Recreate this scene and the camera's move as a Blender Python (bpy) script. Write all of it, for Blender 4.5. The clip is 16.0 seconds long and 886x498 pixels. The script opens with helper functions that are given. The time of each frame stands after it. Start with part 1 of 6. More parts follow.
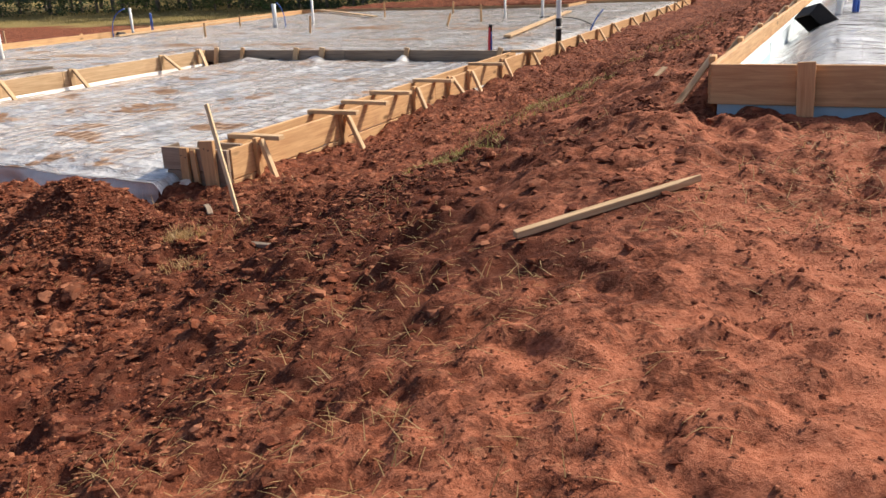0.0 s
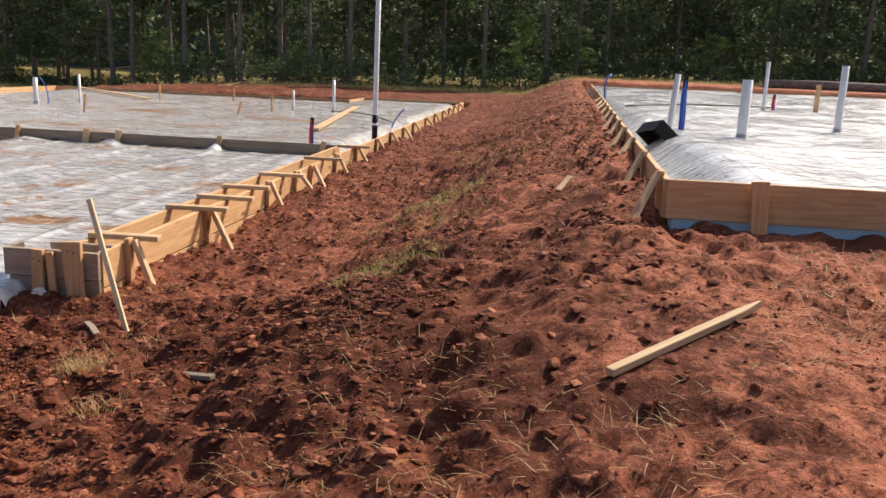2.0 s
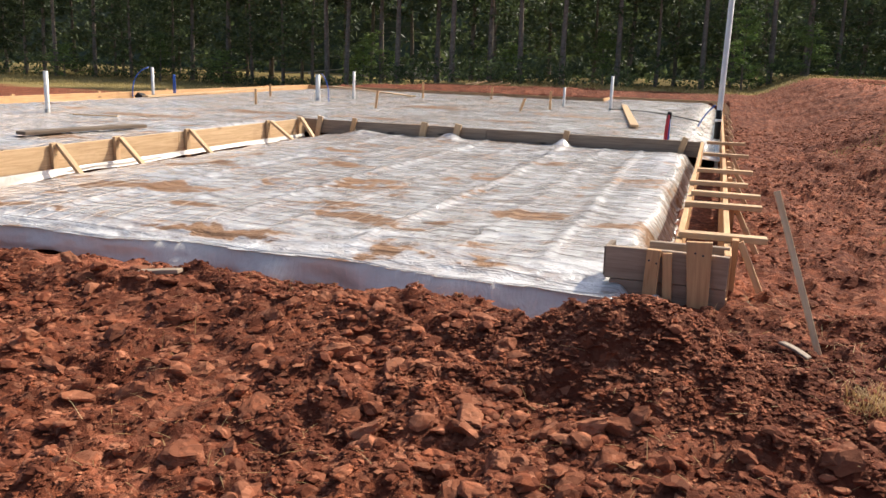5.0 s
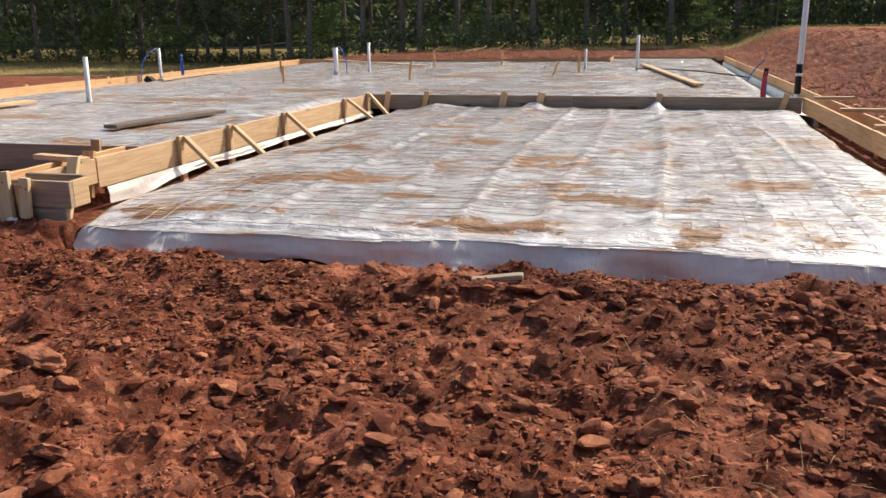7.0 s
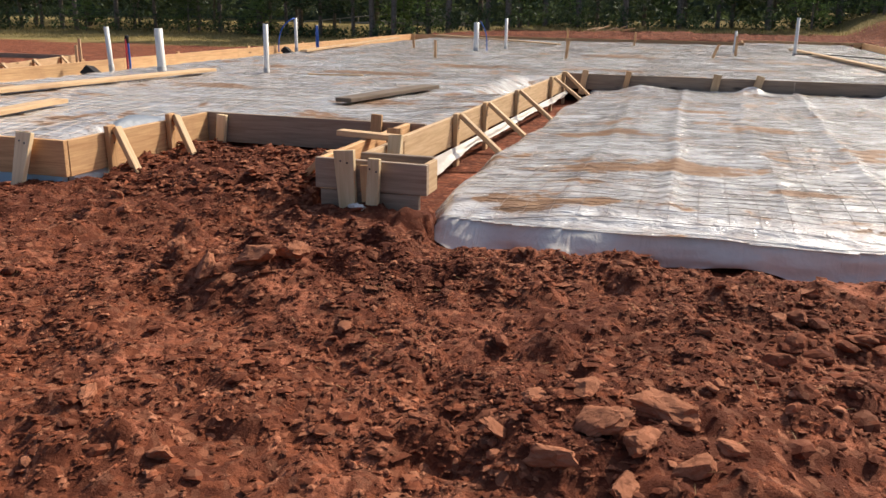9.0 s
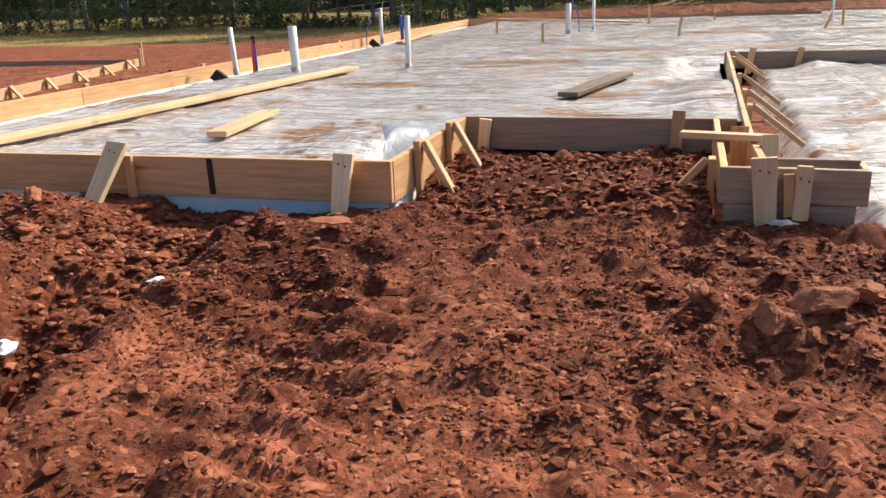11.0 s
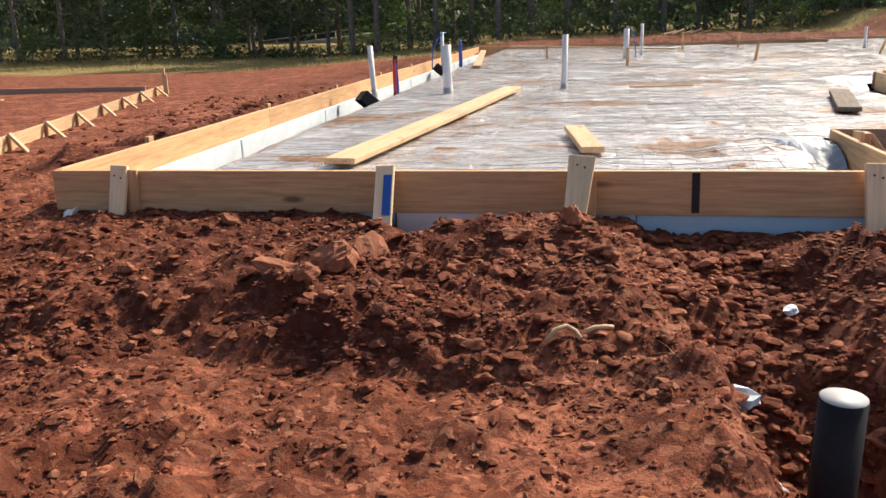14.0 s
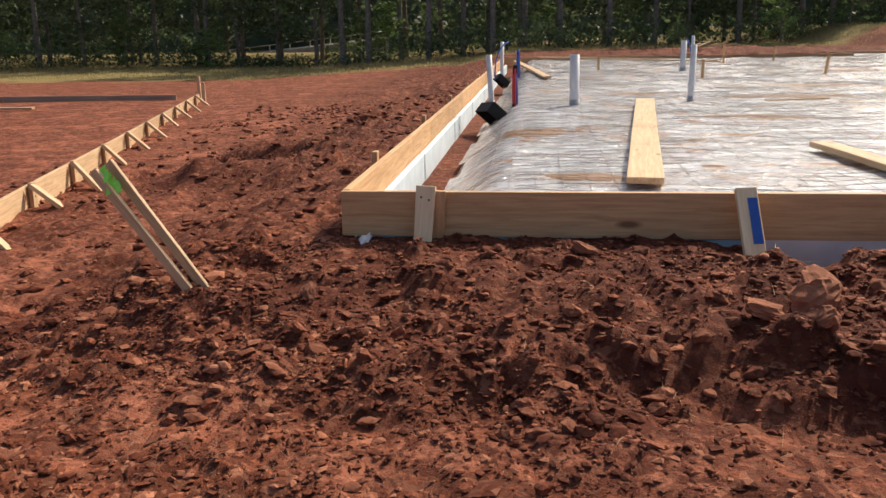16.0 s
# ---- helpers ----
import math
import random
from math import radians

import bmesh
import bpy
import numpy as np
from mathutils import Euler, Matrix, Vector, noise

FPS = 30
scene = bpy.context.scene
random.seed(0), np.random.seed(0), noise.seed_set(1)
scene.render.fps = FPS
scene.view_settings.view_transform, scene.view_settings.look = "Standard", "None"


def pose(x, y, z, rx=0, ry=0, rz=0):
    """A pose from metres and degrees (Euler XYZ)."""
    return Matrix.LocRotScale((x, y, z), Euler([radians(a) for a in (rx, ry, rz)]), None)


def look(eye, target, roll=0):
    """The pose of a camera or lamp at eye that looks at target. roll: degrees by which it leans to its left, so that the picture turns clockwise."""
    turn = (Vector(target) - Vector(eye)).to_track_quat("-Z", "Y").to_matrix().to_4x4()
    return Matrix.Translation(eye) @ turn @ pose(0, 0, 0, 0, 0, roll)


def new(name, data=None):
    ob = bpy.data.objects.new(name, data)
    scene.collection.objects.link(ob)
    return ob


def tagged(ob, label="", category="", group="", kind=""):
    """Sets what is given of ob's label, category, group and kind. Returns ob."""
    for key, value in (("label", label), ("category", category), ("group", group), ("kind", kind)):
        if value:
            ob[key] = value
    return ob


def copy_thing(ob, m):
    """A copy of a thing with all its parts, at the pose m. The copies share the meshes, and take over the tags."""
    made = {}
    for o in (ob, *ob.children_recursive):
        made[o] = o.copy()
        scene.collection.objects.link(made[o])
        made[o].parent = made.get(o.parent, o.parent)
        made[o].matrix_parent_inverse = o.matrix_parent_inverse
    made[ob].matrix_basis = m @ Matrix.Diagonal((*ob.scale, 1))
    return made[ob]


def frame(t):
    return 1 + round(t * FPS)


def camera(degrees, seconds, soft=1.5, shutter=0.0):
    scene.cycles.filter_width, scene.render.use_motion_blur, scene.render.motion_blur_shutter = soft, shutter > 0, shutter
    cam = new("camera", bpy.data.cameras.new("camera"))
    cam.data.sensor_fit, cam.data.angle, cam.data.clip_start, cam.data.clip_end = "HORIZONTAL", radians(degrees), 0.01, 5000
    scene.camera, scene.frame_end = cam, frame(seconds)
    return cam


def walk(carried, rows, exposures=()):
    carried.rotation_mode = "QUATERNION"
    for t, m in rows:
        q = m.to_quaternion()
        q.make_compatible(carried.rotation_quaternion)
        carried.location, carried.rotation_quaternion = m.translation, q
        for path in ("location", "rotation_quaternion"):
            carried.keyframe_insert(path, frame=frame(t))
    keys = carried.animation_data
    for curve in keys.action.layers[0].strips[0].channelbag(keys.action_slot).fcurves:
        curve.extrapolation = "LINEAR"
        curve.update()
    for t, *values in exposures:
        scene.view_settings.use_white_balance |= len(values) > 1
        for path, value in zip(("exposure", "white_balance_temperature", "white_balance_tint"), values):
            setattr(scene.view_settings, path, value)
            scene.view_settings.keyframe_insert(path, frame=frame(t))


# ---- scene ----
cam = camera(55.6, 16.0)
PATH = [
    (0, (4.208, -5.047, 1.776), (3.388, -3.339, 1.137), -2.5),
    (0.5, (3.763, -4.981, 1.763), (2.955, -3.26, 1.139), -3.3),
    (1, (3.41, -4.983, 1.775), (2.748, -3.177, 1.227), -1.3),
    (1.5, (3.129, -4.965, 1.825), (2.733, -3.063, 1.348), 1.5),
    (2, (2.823, -4.875, 1.786), (2.574, -2.939, 1.349), 2.4),
    (2.5, (2.339, -4.914, 1.715), (2.147, -2.967, 1.298), 2.3),
    (3, (1.868, -4.725, 1.627), (1.582, -2.803, 1.155), 3.5),
    (3.5, (1.444, -4.649, 1.628), (1.049, -2.745, 1.157), 4.0),
    (4, (1.013, -4.591, 1.617), (0.559, -2.68, 1.242), 3.8),
    (4.5, (0.462, -4.536, 1.521), (-0.108, -2.65, 1.177), 2.5),
    (5, (-0.111, -4.618, 1.475), (-0.715, -2.763, 1.034), 2.0),
    (7.5, (-2.857, -4.666, 1.446), (-3.308, -2.793, 0.906), -1.0),
    (8, (-3.411, -4.59, 1.436), (-3.974, -2.757, 0.866), -2.6),
    (8.5, (-3.927, -4.608, 1.442), (-4.485, -2.773, 0.875), -1.1),
    (9, (-4.534, -4.445, 1.368), (-5.086, -2.605, 0.81), 0.9),
    (9.5, (-5.23, -4.316, 1.328), (-5.817, -2.489, 0.763), 0.2),
    (10, (-5.828, -4.22, 1.363), (-6.403, -2.39, 0.797), -1.7),
    (12.5, (-8.3, -4.519, 1.406), (-8.794, -2.683, 0.784), -1.9),
    (13, (-8.848, -4.5, 1.368), (-9.293, -2.635, 0.798), -2.4),
    (13.5, (-9.396, -4.568, 1.338), (-9.744, -2.669, 0.817), -1.6),
    (14, (-10.058, -4.5, 1.292), (-10.387, -2.599, 0.766), -1.6),
    (14.5, (-10.578, -4.556, 1.333), (-10.858, -2.624, 0.897), -2.1),
    (15, (-11.1, -4.58, 1.328), (-11.318, -2.633, 0.93), -1.6),
    (15.5, (-11.588, -4.43, 1.266), (-11.806, -2.495, 0.811), -1.0),
    (16, (-12.124, -4.255, 1.3), (-12.348, -2.333, 0.795), -0.9),
]
walk(cam, [(t, look(e, a, r)) for t, e, a, r in PATH],
     exposures=[(0, 0.07), (1.5, 0.12), (3, 0.24), (4.7, 0.26), (7.5, 0), (8.2, -0.07), (9, -0.05), (9.5, 0.01), (10.2, 0.17), (12.5, 0.35), (13.1, 0.28), (13.7, 0.27), (14.5, 0.23), (15, 0.11), (15.5, -0.05), (16, -0.07)])

# ---- sky and sun ----
SUN_EL, SUN_AZ = radians(43), radians(34)      # azimuth from +y towards +x
world = bpy.data.worlds.new("sky")
scene.world = world
world.use_nodes = True
wn = world.node_tree
sky = wn.nodes.new("ShaderNodeTexSky")
sky.sky_type, sky.sun_disc = "NISHITA", False
sky.sun_elevation, sky.sun_rotation = SUN_EL, SUN_AZ
sky.air_density, sky.dust_density, sky.ozone_density = 0.7, 3.0, 0.6
wn.nodes["Background"].inputs["Strength"].default_value = 0.15
wn.links.new(sky.outputs[0], wn.nodes["Background"].inputs["Color"])
sun_dir = Vector((math.cos(SUN_EL) * math.sin(SUN_AZ), math.cos(SUN_EL) * math.cos(SUN_AZ), math.sin(SUN_EL)))
sun = new("sun", bpy.data.lights.new("sun", "SUN"))
sun.data.energy, sun.data.angle, sun.data.color = 5.0, radians(0.9), (1.0, 0.91, 0.77)
sun.matrix_world = look(sun_dir * 50, (0, 0, 0))


# ---- materials ----
def material(name):
    m = bpy.data.materials.new(name)
    m.use_nodes = True
    nt = m.node_tree
    return m, nt, nt.nodes["Principled BSDF"]


def add(nt, kind, **settings):
    n = nt.nodes.new(kind)
    for k, v in settings.items():
        n.inputs[k.replace("_", " ")].default_value = v
    return n


def ramp(nt, source, stops):
    r = nt.nodes.new("ShaderNodeValToRGB")
    els = r.color_ramp.elements
    while len(els) < len(stops):
        els.new(0.5)
    for e, (p, c) in zip(els, stops):
        e.position, e.color = p, (*c, 1)
    nt.links.new(source, r.inputs[0])
    return r.outputs[0]


def grey(nt, source, a, b):
    return ramp(nt, source, [(a, (0, 0, 0)), (b, (1, 1, 1))])


def mix(nt, fac, a, b, how="MIX"):
    n = nt.nodes.new("ShaderNodeMix")
    n.data_type, n.blend_type = "RGBA", how
    for sock, v in ((n.inputs[0], fac), (n.inputs[6], a), (n.inputs[7], b)):
        if isinstance(v, (int, float)):
            sock.default_value = v
        elif isinstance(v, tuple):
            sock.default_value = (*v, 1)
        else:
            nt.links.new(v, sock)
    return n.outputs[2]


def coords(nt, kind="Object", scale=(1, 1, 1)):
    tc = nt.nodes.new("ShaderNodeTexCoord")
    mp = nt.nodes.new("ShaderNodeMapping")
    mp.inputs["Scale"].default_value = scale
    nt.links.new(tc.outputs[kind], mp.inputs[0])
    return mp.outputs[0]


def noise_tex(nt, vec, scale, detail=4.0, rough=0.6, distort=0.0):
    n = add(nt, "ShaderNodeTexNoise", Scale=scale, Detail=detail, Roughness=rough, Distortion=distort)
    nt.links.new(vec, n.inputs["Vector"])
    return n.outputs["Fac"]


def bump(nt, bsdf, height, strength, distance):
    b = add(nt, "ShaderNodeBump", Strength=strength, Distance=distance)
    nt.links.new(height, b.inputs["Height"])
    nt.links.new(b.outputs[0], bsdf.inputs["Normal"])


def clay(name, light=1.0, ground=True, dry=0.0):
    m, nt, b = material(name)
    geo = nt.nodes.new("ShaderNodeNewGeometry")
    pos = geo.outputs["Position"]
    big = noise_tex(nt, pos, 0.8, 5, 0.6)
    mid = noise_tex(nt, pos, 6.0, 6, 0.68)
    fine = noise_tex(nt, pos, 42.0, 5, 0.72)
    k = light
    col = ramp(nt, mid, [(0.25, (0.090 * k, 0.0220 * k, 0.0100 * k)), (0.46, (0.185 * k, 0.053 * k, 0.0245 * k)),
                         (0.62, (0.29 * k, 0.090 * k, 0.043 * k)), (0.8, (0.41 * k, 0.146 * k, 0.072 * k))])
    col = mix(nt, grey(nt, fine, 0.42, 0.72), col, mix(nt, 0.55, col, (0.31 * k, 0.105 * k, 0.055 * k)))
    # flakes and chips
    chips = add(nt, "ShaderNodeTexVoronoi", Scale=34.0, Randomness=1.0)
    warp = nt.nodes.new("ShaderNodeVectorMath")
    warp.operation = "MULTIPLY_ADD"
    nz = add(nt, "ShaderNodeTexNoise", Scale=9.0, Detail=3.0)
    nt.links.new(pos, nz.inputs["Vector"])
    nt.links.new(nz.outputs["Color"], warp.inputs[0])
    warp.inputs[1].default_value = (0.09, 0.09, 0.09)
    nt.links.new(pos, warp.inputs[2])
    nt.links.new(warp.outputs[0], chips.inputs["Vector"])
    tone = nt.nodes.new("ShaderNodeSeparateColor")
    nt.links.new(chips.outputs["Color"], tone.inputs[0])
    col = mix(nt, grey(nt, tone.outputs[0], 0.62, 0.95), col, mix(nt, 0.6, col, (0.46 * k, 0.20 * k, 0.115 * k)))
    col = mix(nt, grey(nt, tone.outputs[1], 0.30, 0.0), col, mix(nt, 0.5, col, (0.045 * k, 0.012 * k, 0.008 * k)))
    # damp, freshly turned soil, its dark patches partly painted shade
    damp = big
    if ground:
        fresh_shade = nt.nodes.new("ShaderNodeAttribute")
        fresh_shade.attribute_name = "trodden"
        wet_shade = nt.nodes.new("ShaderNodeMath")
        wet_shade.operation = "MULTIPLY_ADD"
        nt.links.new(fresh_shade.outputs["Fac"], wet_shade.inputs[0])
        wet_shade.inputs[1].default_value = -0.13
        nt.links.new(big, wet_shade.inputs[2])
        damp = wet_shade.outputs[0]
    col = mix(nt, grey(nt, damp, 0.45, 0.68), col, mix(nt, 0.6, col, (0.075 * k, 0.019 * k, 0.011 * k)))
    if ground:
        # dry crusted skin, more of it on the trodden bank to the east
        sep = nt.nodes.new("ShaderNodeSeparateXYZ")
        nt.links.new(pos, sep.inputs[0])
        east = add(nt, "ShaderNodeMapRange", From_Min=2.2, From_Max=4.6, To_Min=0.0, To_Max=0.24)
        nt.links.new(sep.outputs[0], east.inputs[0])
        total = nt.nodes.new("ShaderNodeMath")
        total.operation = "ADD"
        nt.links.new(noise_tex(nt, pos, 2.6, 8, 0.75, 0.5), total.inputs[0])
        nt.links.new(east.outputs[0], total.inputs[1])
        # how far the skin is trodden and dried out, or freshly dug, damp and painted with shade
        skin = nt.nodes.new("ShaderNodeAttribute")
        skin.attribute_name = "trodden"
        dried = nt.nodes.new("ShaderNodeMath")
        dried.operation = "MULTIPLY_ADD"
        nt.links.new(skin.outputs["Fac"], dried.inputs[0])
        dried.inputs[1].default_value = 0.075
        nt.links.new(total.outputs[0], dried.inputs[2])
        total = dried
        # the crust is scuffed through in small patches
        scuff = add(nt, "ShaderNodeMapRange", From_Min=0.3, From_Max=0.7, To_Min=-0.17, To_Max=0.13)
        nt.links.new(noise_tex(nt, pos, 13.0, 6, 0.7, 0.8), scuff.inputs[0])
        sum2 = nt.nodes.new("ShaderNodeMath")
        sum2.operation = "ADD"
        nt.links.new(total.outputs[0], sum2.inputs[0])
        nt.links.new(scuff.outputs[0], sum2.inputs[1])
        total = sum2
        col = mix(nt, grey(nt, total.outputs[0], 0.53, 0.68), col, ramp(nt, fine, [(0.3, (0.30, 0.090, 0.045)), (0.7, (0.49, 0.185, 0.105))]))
        # dark freshly churned soil below the lane between the slabs
        for spot, reach in (((1.9, -1.3, 0.5), 2.4), ((4.9, -0.2, 0.85), 1.5)):
            wet = nt.nodes.new("ShaderNodeVectorMath")
            wet.operation = "DISTANCE"
            nt.links.new(pos, wet.inputs[0])
            wet.inputs[1].default_value = spot
            near = add(nt, "ShaderNodeMapRange", From_Min=0.25 * reach, From_Max=reach, To_Min=0.20, To_Max=-0.25)
            nt.links.new(wet.outputs["Value"], near.inputs[0])
            t3 = nt.nodes.new("ShaderNodeMath")
            t3.operation = "ADD"
            nt.links.new(noise_tex(nt, pos, 1.7, 6, 0.7, 0.6), t3.inputs[0])
            nt.links.new(near.outputs[0], t3.inputs[1])
            col = mix(nt, grey(nt, t3.outputs[0], 0.46, 0.66), col, mix(nt, 0.62, col, (0.075, 0.020, 0.010)))
        # rough grass beyond the site
        far = add(nt, "ShaderNodeMapRange", From_Min=24.0, From_Max=34.0, To_Min=-0.2, To_Max=0.55)
        east_far = add(nt, "ShaderNodeMapRange", From_Min=-17.0, From_Max=-10.0, To_Min=0.0, To_Max=-8.0)
        nt.links.new(sep.outputs[0], east_far.inputs[0])
        beyond = nt.nodes.new("ShaderNodeMath")
        beyond.operation = "ADD"
        nt.links.new(sep.outputs[1], beyond.inputs[0])
        nt.links.new(east_far.outputs[0], beyond.inputs[1])
        nt.links.new(beyond.outputs[0], far.inputs[0])
        t2 = nt.nodes.new("ShaderNodeMath")
        t2.operation = "ADD"
        nt.links.new(noise_tex(nt, pos, 0.35, 6, 0.7), t2.inputs[0])
        nt.links.new(far.outputs[0], t2.inputs[1])
        col = mix(nt, grey(nt, t2.outputs[0], 0.60, 0.75), col, ramp(nt, fine, [(0.3, (0.22, 0.165, 0.06)), (0.7, (0.38, 0.29, 0.12))]))
    else:
        var = add(nt, "ShaderNodeMapRange", To_Min=0.7, To_Max=1.15)
        nt.links.new(geo.outputs["Random Per Island"], var.inputs[0])
        col = mix(nt, grey(nt, geo.outputs["Random Per Island"], 0.80, 1.0), col, mix(nt, 0.55, col, (0.46, 0.20, 0.11)))
        hv = nt.nodes.new("ShaderNodeHueSaturation")
        nt.links.new(var.outputs[0], hv.inputs["Value"])
        nt.links.new(col, hv.inputs["Color"])
        col = mix(nt, dry, hv.outputs[0], (0.44, 0.215, 0.12))
    nt.links.new(col, b.inputs["Base Color"])
    b.inputs["Roughness"].default_value = 0.88
    b.inputs["Specular IOR Level"].default_value = 0.12
    h = mix(nt, 0.3, fine, noise_tex(nt, pos, 130.0, 4, 0.75))
    h = mix(nt, 0.55, h, noise_tex(nt, pos, 15.0, 7, 0.72, 0.4))
    h = mix(nt, 0.45, h, mix(nt, 0.5, tone.outputs[2], grey(nt, chips.outputs["Distance"], 0.75, 0.0)))
    bump(nt, b, h, 1.0, 0.045 if ground else 0.014)
    return m


def timber(name, dark, light, gloss=0.65):
    m, nt, b = material(name)
    info = nt.nodes.new("ShaderNodeObjectInfo")
    tc = nt.nodes.new("ShaderNodeTexCoord")
    shift = nt.nodes.new("ShaderNodeVectorMath")
    shift.operation = "MULTIPLY_ADD"
    comb = nt.nodes.new("ShaderNodeCombineXYZ")
    for i in range(3):
        nt.links.new(info.outputs["Random"], comb.inputs[i])
    nt.links.new(comb.outputs[0], shift.inputs[0])
    shift.inputs[1].default_value = (17, 11, 7)
    nt.links.new(tc.outputs["Object"], shift.inputs[2])
    mp = nt.nodes.new("ShaderNodeMapping")
    mp.inputs["Scale"].default_value = (0.55, 9, 9)
    nt.links.new(shift.outputs[0], mp.inputs[0])
    grain = noise_tex(nt, mp.outputs[0], 5.0, 5, 0.62, 0.7)
    mp2 = nt.nodes.new("ShaderNodeMapping")
    mp2.inputs["Scale"].default_value = (1.6, 5.0, 5.0)
    nt.links.new(shift.outputs[0], mp2.inputs[0])
    vor = add(nt, "ShaderNodeTexVoronoi", Scale=1.0)
    nt.links.new(mp2.outputs[0], vor.inputs["Vector"])
    col = ramp(nt, grain, [(0.28, dark), (0.66, light)])
    knot = grey(nt, vor.outputs["Distance"], 0.06, 0.13)
    col = mix(nt, knot, tuple(c * 0.45 for c in dark), col)
    stain = noise_tex(nt, shift.outputs[0], 2.2, 4, 0.6)
    col = mix(nt, grey(nt, stain, 0.56, 0.85), col, mix(nt, 0.5, col, (0.30, 0.13, 0.07)))
    hv = nt.nodes.new("ShaderNodeHueSaturation")
    val = add(nt, "ShaderNodeMapRange", To_Min=0.82, To_Max=1.14)
    nt.links.new(info.outputs["Random"], val.inputs[0])
    nt.links.new(val.outputs[0], hv.inputs["Value"])
    nt.links.new(col, hv.inputs["Color"])
    nt.links.new(hv.outputs[0], b.inputs["Base Color"])
    b.inputs["Roughness"].default_value = gloss
    b.inputs["Specular IOR Level"].default_value = 0.3
    bump(nt, b, grain, 0.25, 0.004)
    return m


def plain(name, colour, rough=0.5, spec=0.5, spread=0.12, scale=14.0, metal=0.0, relief=0.0):
    m, nt, b = material(name)
    n = noise_tex(nt, coords(nt), scale, 5, 0.65)
    lo, hi = tuple(c * (1 - spread) for c in colour), tuple(min(1, c * (1 + spread)) for c in colour)
    nt.links.new(ramp(nt, n, [(0.3, lo), (0.7, hi)]), b.inputs["Base Color"])
    b.inputs["Roughness"].default_value, b.inputs["Specular IOR Level"].default_value = rough, spec
    b.inputs["Metallic"].default_value = metal
    if relief:
        bump(nt, b, mix(nt, 0.5, n, noise_tex(nt, coords(nt, scale=(3, 1, 1)), scale * 0.6, 2, 0.5, 2.5)), 1.0, relief)
    else:
        bump(nt, b, n, 0.12, 0.004)
    return m


def sheeting(name, mud_lo, mud_hi, dull=(0.29, 0.25, 0.215), pale=(0.83, 0.81, 0.78), deep=0.07):
    # wrinkled vapour-barrier film, with red mud in its hollows
    m, nt, b = material(name)
    pos = nt.nodes.new("ShaderNodeNewGeometry").outputs["Position"]
    mp = nt.nodes.new("ShaderNodeMapping")
    mp.inputs["Scale"].default_value = (0.8, 1.0, 1.0)
    nt.links.new(pos, mp.inputs[0])
    patch = mix(nt, 0.42, noise_tex(nt, mp.outputs[0], 1.7, 4, 0.6, 0.5), noise_tex(nt, mp.outputs[0], 5.5, 5, 0.6, 0.8))
    pool = nt.nodes.new("ShaderNodeAttribute")
    pool.attribute_name = "puddle"
    wet = nt.nodes.new("ShaderNodeMath")
    wet.operation = "MULTIPLY_ADD"
    nt.links.new(pool.outputs["Fac"], wet.inputs[0])
    wet.inputs[1].default_value = 0.19
    nt.links.new(patch, wet.inputs[2])
    patch = wet.outputs[0]
    mps = nt.nodes.new("ShaderNodeMapping")
    mps.inputs["Scale"].default_value = (4.0, 7.0, 3.0)
    nt.links.new(pos, mps.inputs[0])
    film = mix(nt, grey(nt, noise_tex(nt, mps.outputs[0], 1.0, 5, 0.65, 0.8), 0.31, 0.58), dull, pale)
    wash = mix(nt, grey(nt, patch, mud_lo - 0.09, mud_lo + 0.02), film, mix(nt, 0.45, film, (0.42, 0.30, 0.22)))
    mud = grey(nt, patch, mud_lo, mud_hi)
    col = mix(nt, mud, wash, ramp(nt, noise_tex(nt, pos, 9.0, 5), [(0.3, (0.18, 0.092, 0.044)), (0.7, (0.34, 0.20, 0.11))]))
    nt.links.new(col, b.inputs["Base Color"])
    rough = add(nt, "ShaderNodeMapRange", To_Min=0.16, To_Max=0.55)
    nt.links.new(mud, rough.inputs[0])
    nt.links.new(rough.outputs[0], b.inputs["Roughness"])
    for socket, clean, muddy in (("Specular IOR Level", 1.0, 0.25), ("Coat Weight", 0.7, 0.03)):
        level = add(nt, "ShaderNodeMapRange", To_Min=clean, To_Max=muddy)
        nt.links.new(mud, level.inputs[0])
        nt.links.new(level.outputs[0], b.inputs[socket])
    b.inputs["Coat Roughness"].default_value = 0.24
    mp2 = nt.nodes.new("ShaderNodeMapping")
    mp2.inputs["Scale"].default_value = (4.0, 7.5, 4.0)
    nt.links.new(pos, mp2.inputs[0])
    ripple = noise_tex(nt, mp2.outputs[0], 1.0, 2.5, 0.45, 1.2)
    mp3 = nt.nodes.new("ShaderNodeMapping")
    mp3.inputs["Scale"].default_value = (9.0, 22.0, 8.0)
    mp3.inputs["Rotation"].default_value = (0, 0, 0.12)
    nt.links.new(pos, mp3.inputs[0])
    crease = noise_tex(nt, mp3.outputs[0], 1.0, 3, 0.6, 1.5)
    # the film sags a little between the wires
    sag = add(nt, "ShaderNodeTexWave", Scale=2.067, Distortion=1.2, Detail=1.5)
    sag.bands_direction = "Y"
    nt.links.new(pos, sag.inputs["Vector"])
    bump(nt, b, mix(nt, 0.16, mix(nt, 0.42, ripple, crease), sag.outputs["Fac"]), 1.0, deep)
    return m


